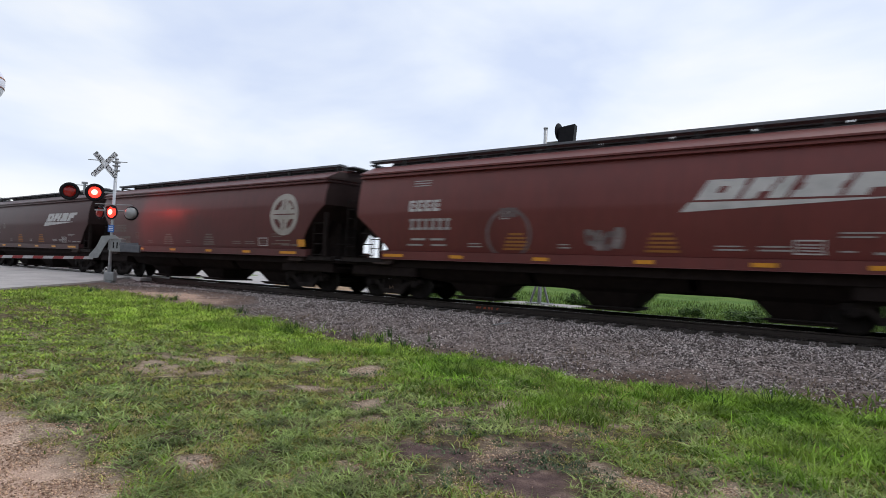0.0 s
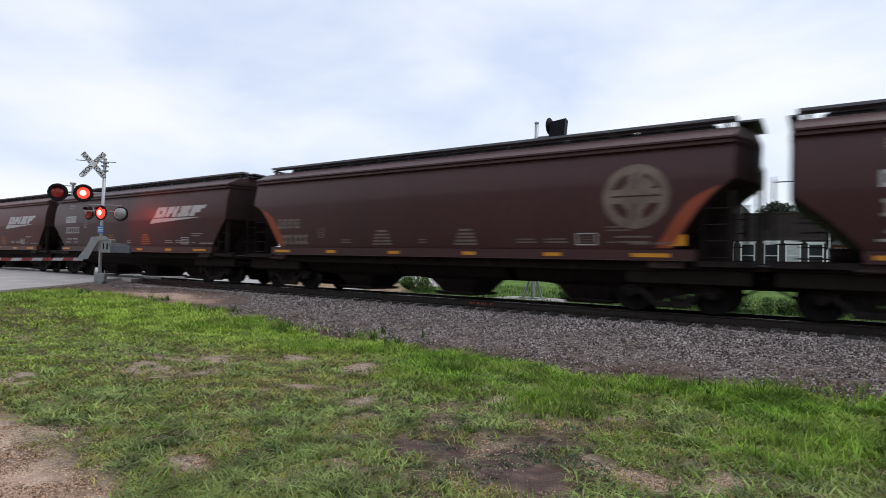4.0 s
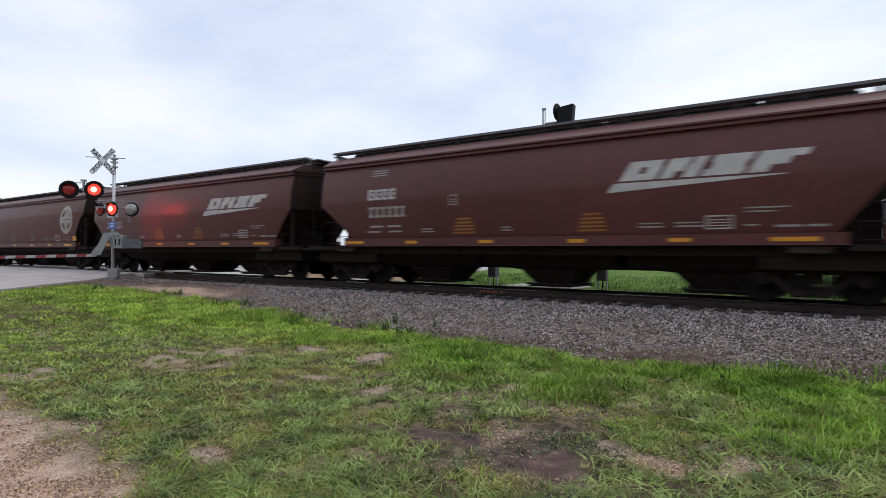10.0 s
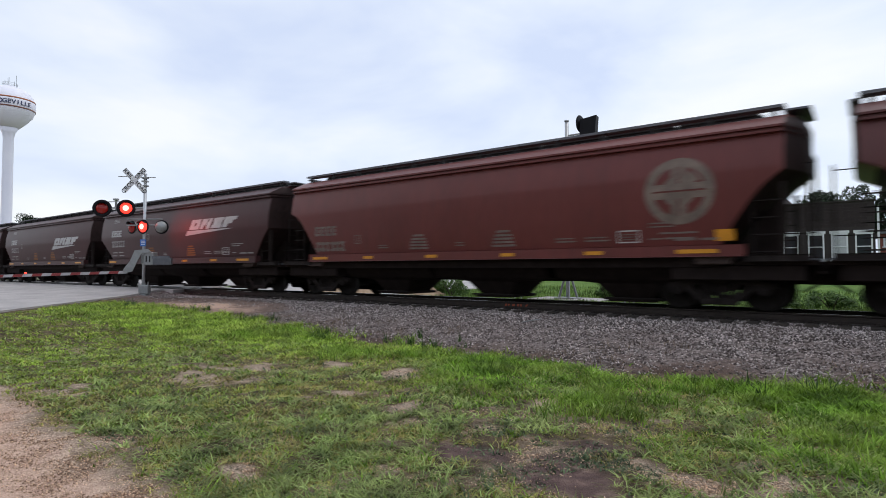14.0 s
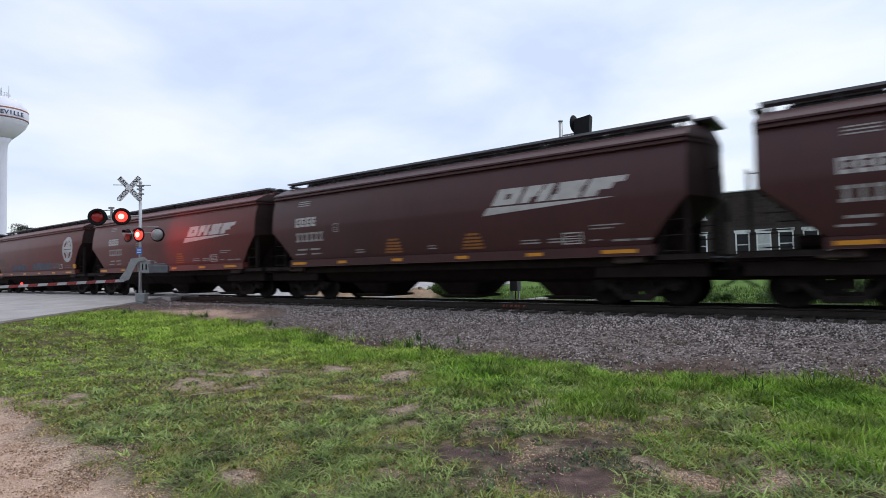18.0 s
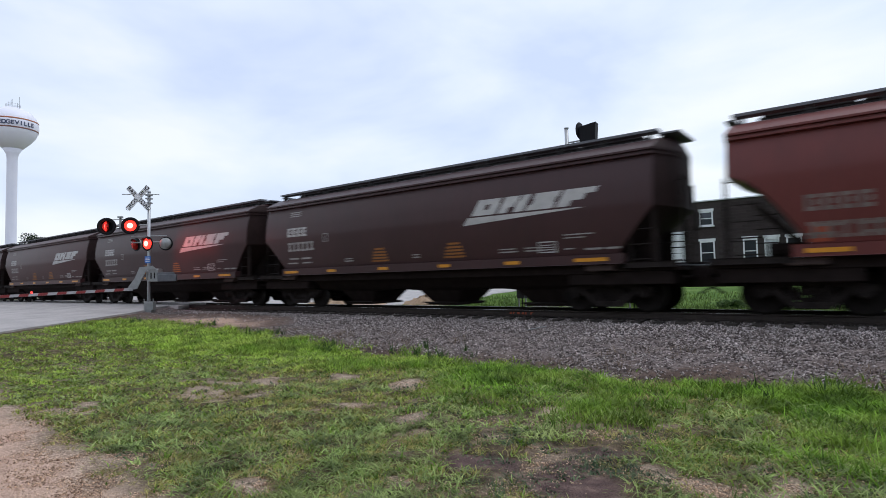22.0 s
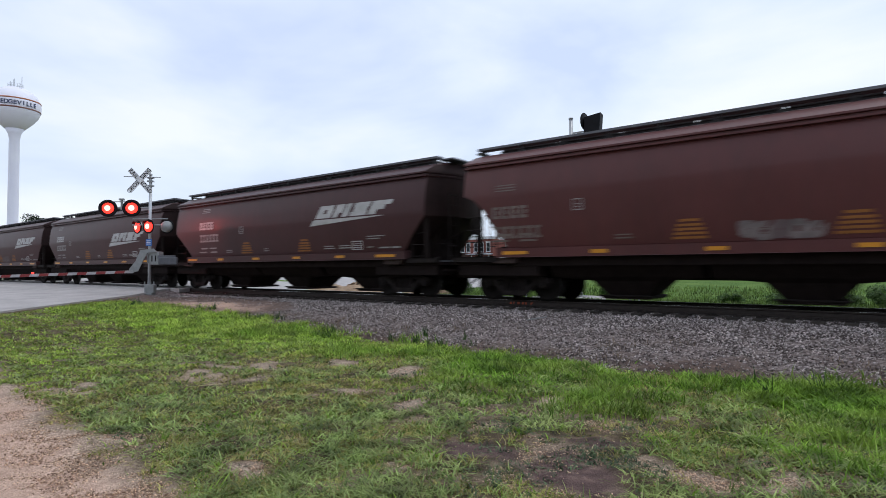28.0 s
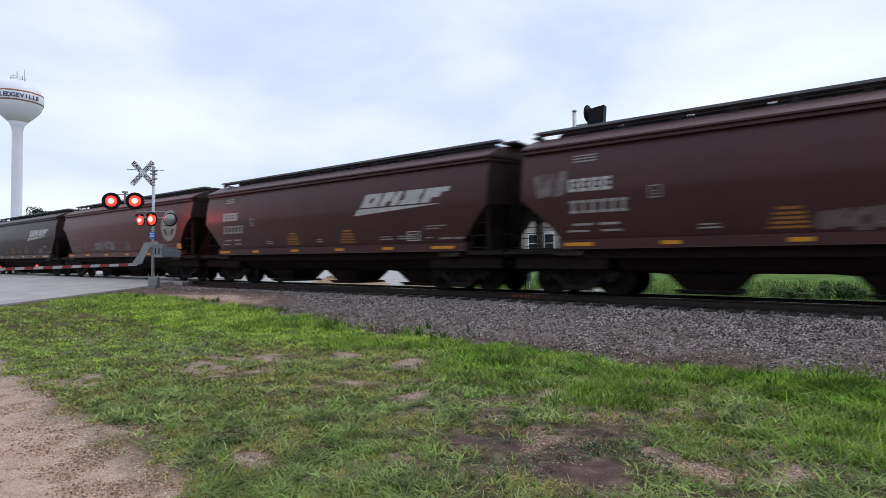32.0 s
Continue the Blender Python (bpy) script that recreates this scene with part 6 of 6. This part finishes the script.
    blades("lush_grass", x[b], y[b], h[b] * 1.2, wd[b] * 1.35, rs.uniform(0.4, 1.5, b.sum()), M_LUSH, "taller bright green grass", "grass", 2, 4)
    # arching tufts of broad blades
    cx, cy, cd = sample(21000)
    clump = np.clip(smooth01(0.38, 0.58, fbm(cx, cy, 1.3, 5)) + 0.35 * smooth01(4.6, 3.6, cy) + 0.3 * lush_at(cx, cy), 0.05, 1) * (1 - 0.35 * thin_at(cx, cy))
    ok = open_ground(cx, cy) & (bare(cx, cy) < 0.35 + 0.4 * rs.uniform(0, 1, len(cx)) ** 2) & (dark_soil(cx, cy) < 0.4) & (cy > drive_edge(cx) + 0.15) & (rs.uniform(0, 1, len(cx)) < clump)
    cx, cy, cd = cx[ok], cy[ok], cd[ok]
    rep = 9
    m = len(cx) * rep
    spread = np.repeat(rs.uniform(0.02, 0.08, len(cx)), rep)
    tx, ty = np.repeat(cx, rep) + rs.randn(m) * spread, np.repeat(cy, rep) + rs.randn(m) * spread
    td = np.repeat(cd, rep)
    big = np.repeat(rs.uniform(0.6, 1.25, len(cx)) * (1 + 0.45 * lush_at(cx, cy)), rep)
    hh = rs.uniform(0.04, 0.115, m) * big
    wd = np.clip(0.0036 * td, 0.0105, 0.028) * rs.uniform(0.7, 1.3, m)
    pick = np.repeat(rs.uniform(0, 1, len(cx)) < 0.05 + 0.7 * lush_at(cx, cy), rep)
    blades("grass_tufts", tx[pick], ty[pick], hh[pick], wd[pick], rs.uniform(0.6, 1.6, pick.sum()), M_LUSH, "arching tufts of coarse green grass", "grass", 3, 5)
    o = ~pick
    blades("pale_tufts", tx[o], ty[o], hh[o], wd[o], rs.uniform(0.8, 2.1, o.sum()), M_TUFT, "arching tufts of coarse yellowish-green grass", "grass", 3, 8)
    # low broad-leaved weeds
    x, y, d = sample(240000, 14.0)
    keep = open_ground(x, y) & (rs.uniform(0, 1, len(x)) < smooth01(0.47, 0.62, fbm(x, y, 3.4, 9)) * (1 - 0.7 * dark_soil(x, y)) * (0.35 + 0.9 * thin_at(x, y)) * (1 - 0.5 * lush_at(x, y))) & (y > drive_edge(x) + 0.2)
    x, y, d = x[keep], y[keep], d[keep]
    blades("broad_leaved_weeds", x, y, rs.uniform(0.015, 0.055, len(x)), np.clip(0.004 * d, 0.010, 0.03), rs.uniform(0.6, 2.2, len(x)), M_CLOVER, "low blue-green broad-leaved weeds", "weeds", 2, 14)
    # tall clumps along the ballast edge
    tall = [(-2.76, 5.86), (-2.07, 5.94), (-2.41, 5.7), (-0.35, 6.46), (-0.04, 6.07), (-0.11, 5.3), (-1.89, 7.5), (-1.56, 7.85), (-7.61, 8.70), (-0.39, 8.75), (-0.80, 8.23), (-4.6, 7.6), (-4.2, 7.3), (-4.9, 7.3), (-2.3, 6.3), (-1.9, 6.7), (-2.6, 6.7), (-9.8, 8.5), (-13.5, 9.1), (-10.4, 8.4), (-0.2, 8.2), (-1.6, 8.2), (-6.0, 8.2), (-11.8, 8.8)]
    gx, gy = rs.uniform(-13, 0.5, 900), rs.uniform(4.5, 9.0, 900)
    ok = (gy < border(gx)) & (fbm(gx, gy, 0.9, 17) > 0.57) & (lush_at(gx, gy) > 0.5)
    tall += list(zip(gx[ok][:34], gy[ok][:34]))
    tx, ty = [], []
    for k, (a, c) in enumerate(tall):
        m = 130
        s = 0.10 + 0.16 * rs.uniform(0, 1)
        tx.append(a + rs.randn(m) * s)
        ty.append(c + rs.randn(m) * s)
    tx, ty = np.concatenate(tx), np.concatenate(ty)
    blades("tall_grass", tx, ty, rs.uniform(0.07, 0.24, len(tx)), np.full(len(tx), 0.017), rs.uniform(0.3, 1.3, len(tx)), M_LUSH, "tall green grass clumps at the ballast edge", "grass", 3, 6)
    wx, wy = [], []
    for a, c in ((-7.61, 8.72), (-0.8, 8.25), (-9.9, 8.65), (-13.6, 9.3), (-20.2, 8.9), (-6.7, 8.9), (-17.3, 9.8)):
        for _ in range(4):
            m = rs.randint(8, 26)
            wx.append(a + rs.randn() * 0.35 + rs.randn(m) * 0.035)
            wy.append(c + rs.randn() * 0.22 + rs.randn(m) * 0.03)
    wx, wy = np.concatenate(wx), np.concatenate(wy)
    blades("dark_weeds", wx, wy, rs.uniform(0.06, 0.36, len(wx)), np.full(len(wx), 0.022), rs.uniform(0.2, 1.1, len(wx)), M_WEED, "dark green upright weeds", "weeds", 3, 9)
    # dry straw over the bare patches
    x, y, d = sample(140000)
    keep = (bare(x, y) > 0.15) & (y > drive_edge(x) + 0.02) & (y < 7.5) & (x > -14) & (rs.uniform(0, 1, len(x)) < 0.45 - 0.4 * dark_soil(x, y))
    x, y, d = x[keep], y[keep], d[keep]
    blades("dry_straw", x, y, rs.uniform(0.012, 0.04, len(x)), np.clip(0.0018 * d, 0.004, 0.013), rs.uniform(1.2, 2.6, len(x)), M_DRY, "dry straw and dead stems", "straw", 2, 10)
    # dry weeds low on the ballast shoulder
    x, y = rs.uniform(-14, 3, 5200), rs.uniform(8.5, 10.8, 5200)
    keep = (y > border(x)) & (wob(x, y, 1.3, 6) + 0.6 * wob(x, y, 4.1, 2) > 0.25 + 0.25 * (y - border(x)))
    x, y = x[keep], y[keep]
    blades("dry_weeds", x, y, rs.uniform(0.04, 0.14, len(x)), np.full(len(x), 0.014), rs.uniform(0.3, 1.6, len(x)), M_DRYWEED, "dry brown weeds among the ballast", "weeds", 2, 12)
    # rough grass beyond the track
    x, y = rs.uniform(-26, 6, 26000), 18.6 + 9.0 * rs.uniform(0, 1, 26000) ** 1.6
    keep = (x > lot_edge(y) + 0.4) & ~((np.abs(x + 8.9) < 1.6) & (np.abs(y - 19.9) < 1.0))
    x, y = x[keep], y[keep]
    blades("rough_grass", x, y, rs.uniform(0.06, 0.2, len(x)), np.full(len(x), 0.04), rs.uniform(0.1, 0.6, len(x)), M_ROUGH, "rough green grass beyond the track", "grass", 2, 11)


def thin_at_x(x):
    return 0.3 + 0.7 * smooth01(-4.0, -2.2, x)


def build_stones():
    """Loose ballast and gravel stones."""
    rs = np.random.RandomState(5)
    base = np.array([(1, 0, 0), (-1, 0, 0), (0, 1, 0), (0, -1, 0), (0, 0, 1), (0, 0, -1)], float)
    tri = np.array([(0, 2, 4), (2, 1, 4), (1, 3, 4), (3, 0, 4), (2, 0, 5), (1, 2, 5), (3, 1, 5), (0, 3, 5)])
    def scatter(name, x, y, size, mtl, label):
        n = len(x)
        sc = size[:, None] * rs.uniform(0.55, 1.25, (n, 3))
        jit = base[None] * (1 + 0.28 * rs.randn(n, len(base), 1))
        a = rs.uniform(0, 6.28, n)
        V = jit * sc[:, None, :]
        ca, sa = np.cos(a)[:, None], np.sin(a)[:, None]
        vx, vy = V[..., 0] * ca - V[..., 1] * sa, V[..., 0] * sa + V[..., 1] * ca
        z = height(x, y)
        W = np.stack([vx + x[:, None], vy + y[:, None], V[..., 2] * 0.8 + (z + size * 0.25)[:, None]], -1)
        T = (np.arange(n) * len(base))[:, None, None] + tri[None]
        me = bpy.data.meshes.new(name)
        nf = n * len(tri)
        me.vertices.add(n * len(base))
        me.vertices.foreach_set("co", W.reshape(-1).astype(np.float32))
        me.loops.add(nf * 3)
        me.loops.foreach_set("vertex_index", T.reshape(-1).astype(np.int32))
        me.polygons.add(nf)
        me.polygons.foreach_set("loop_start", (np.arange(nf) * 3).astype(np.int32))
        me.update(calc_edges=True)
        me.materials.append(mtl)
        tagged(new(name, me), label, "gravel", kind="stuff")
    n = 130000
    x = 3.0 - 30.0 * rs.uniform(0, 1, n) ** 1.35
    y = rs.uniform(8.3, 13.9, n)
    keep = (y > border(x) + 0.25 * rs.randn(n)) & (road_side(x, y) < -0.6) & ((np.hypot((x + 19.5) / 5, (y - 11) / 1.5) > 1) | (rs.uniform(0, 1, n) < 0.08))
    keep &= rs.uniform(0, 1, n) < np.clip(0.42 + 0.13 * (y - 9) + 0.35 * wob(x, y, 1.6, 4), 0.10, 1)
    x, y = x[keep], y[keep]
    scatter("ballast_stones", x, y, rs.uniform(0.010, 0.025, len(x)) * (1 + 0.25 * (y > 11.2)), M_STONE, "loose grey crushed-stone ballast")
    n = 260000
    a = rs.uniform(radians(-6), radians(80), n)
    d = 1.3 * (9.0 / 1.3) ** rs.uniform(0, 1, n)
    x, y = -d * np.sin(a), d * np.cos(a)
    edge = y - drive_edge(x)
    band = smooth01(0.35, 0.05, edge) * smooth01(-0.75, -0.2, edge + 0.5 * (fbm(x, y, 1.2, 23) - 0.5))
    patch = bare(x, y) ** 0.6 * (0.12 + 0.88 * smooth01(0.42, 0.56, fbm(x, y, 3.7, 11))) * smooth01(0.0, 0.3, edge)
    keep = (x > -14) & (rs.uniform(0, 1, n) > 0.85 * dark_soil(x, y)) & (rs.uniform(0, 1, n) < patch + 0.8 * band + 0.07 * (edge < 0) + 0.015 * thin_at_x(x))
    x, y, d = x[keep], y[keep], d[keep]
    scatter("gravel_stones", x, y, rs.uniform(0.0045, 0.0115, len(x)), foliage("tan_gravel_stone", (0.24, 0.145, 0.10), (0.95, 0.70, 0.50), 0.9), "small pink and tan gravel")


def gravel_pile(x, y, r, h, seed):
    rs = np.random.RandomState(seed)
    bm = BM()
    n, m = 28, 7
    prof = [(r * (1 - k / m), h * (1 - (1 - k / m) ** 1.4)) for k in range(m + 1)]
    prof[-1] = (0.001, h)
    lathe(bm, prof, n)
    for v in bm.verts:
        v.co += Vector(rs.randn(3) * 0.04 * r)
    solid("mound", bm, M_GPILE, "low heap of tan gravel beyond the track", "gravel heap", "gravel heaps", "", True, pose(x, y, float(height(x, y)) - 0.05))


def lot_edge(y):
    """x where the pale lot beyond the track gives way to grass."""
    return np.interp(y, [18.0, 20.0, 23.0, 33.0, 41.0], [-17.6, -17.8, -17.6, -17.0, -17.0]) + 0.35 * wob(0.0, y, 1.7, 3)


def build_lot():
    ys = np.linspace(18.3, 41.5, 60)
    us = np.linspace(0, 1, 30) ** 1.6
    vs, fs = [], []
    for y in ys:
        e = float(lot_edge(y))
        for u in us:
            x = e + (-70 - e) * u
            vs.append((x, y, float(height(x, y)) + 0.035))
    for i in range(59):
        for j in range(29):
            a = i * 30 + j
            fs.append((a, a + 30, a + 31, a + 1))
    ob = soup("gravel_lot", vs, fs, M_PAD, True)
    tagged(ob, "pale gravel lot beyond the track", "gravel lot", kind="structure")
    so = ob.modifiers.new("thick", "SOLIDIFY")
    so.thickness, so.offset = 0.1, -1


build_ground()
build_backdrop()
build_road()
build_track()
build_crossing_signal()
build_block_signal()
build_relay_boxes()
build_litter()
build_tower()
build_brick_block()
build_storefronts()
build_train()
parked_car(-52.0, 75.5, float(height(-52.0, 75.5)), M_CARW, 118, "white parked car before the shops")
parked_car(-55.6, 75.0, float(height(-55.6, 75.0)), M_CARB, 112, "dark blue parked car before the shops")
parked_car(-48.4, 77.0, float(height(-48.4, 77.0)), M_CARW, 165, "white parked car further along the street")
utility_pole(2.25, 52, 5.9)
for k, (x, y, h, s) in enumerate(((-0.6, 76, 8.9, 2.5), (2.7, 75, 8.3, 2.2), (-3.1, 66, 7.2, 2.6), (8.0, 76, 7.6, 3.6), (-146, 42.5, 11.6, 3.6), (-150, 44.5, 11.0, 3.2), (-141, 42.0, 10.6, 3.0))):
    tree(x, y, h, s, 20 + k)
for k, (x, y, h, w) in enumerate(((-14.8, 20.2, 0.9, 0.9), (-15.9, 20.6, 0.7, 0.7), (-2.1, 20.5, 0.35, 0.6), (-0.8, 20.3, 0.5, 0.7), (0.6, 20.6, 0.55, 0.9), (-8.2, 21.7, 0.6, 0.5), (-3.8, 21.0, 0.32, 0.4))):
    bush(x, y, h, w, 40 + k)
gravel_pile(-16.2, 19.75, 1.2, 0.5, 2)
gravel_pile(-20.5, 19.6, 1.6, 0.5, 4)
gravel_pile(-23.4, 20.2, 1.4, 0.4, 3)
build_lot()
build_stones()
build_grass()


# ---- movement ----
def motions():
    # half-turns of the two-faced lenses stand in for switching the lamps
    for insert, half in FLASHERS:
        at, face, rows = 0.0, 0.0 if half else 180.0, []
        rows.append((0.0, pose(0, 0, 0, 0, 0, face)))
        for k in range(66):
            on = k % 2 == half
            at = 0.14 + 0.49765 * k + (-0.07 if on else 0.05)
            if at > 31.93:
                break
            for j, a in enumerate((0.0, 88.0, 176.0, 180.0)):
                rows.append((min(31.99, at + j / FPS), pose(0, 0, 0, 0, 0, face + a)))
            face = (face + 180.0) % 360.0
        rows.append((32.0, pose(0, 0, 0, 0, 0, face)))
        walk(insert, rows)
    rows_t = [k * 2.0 for k in range(17)]
    spin = {}
    for car, x, k, L in TRAIN:
        walk(car, [(t, pose(x + travel(t), TRACK_Y, RAIL_Z)) for t in rows_t])
        for tk in car.children:
            if not tk.name.startswith("truck"):
                continue
            for ws in tk.children:
                if not ws.name.startswith("wheelset"):
                    continue
                q = round(ws.location.x, 2)
                if q not in spin:
                    walk(ws, [(f / FPS, pose(q, 0, 0.457, 0, math.degrees(travel(f / FPS) / 0.457) % 360.0, 0)) for f in range(0, 32 * FPS + 1)])
                    spin[q] = ws.animation_data
                else:
                    ws.rotation_mode = "QUATERNION"
                    keys = ws.animation_data_create()
                    keys.action = spin[q].action
                    keys.action_slot = spin[q].action_slot


motions()
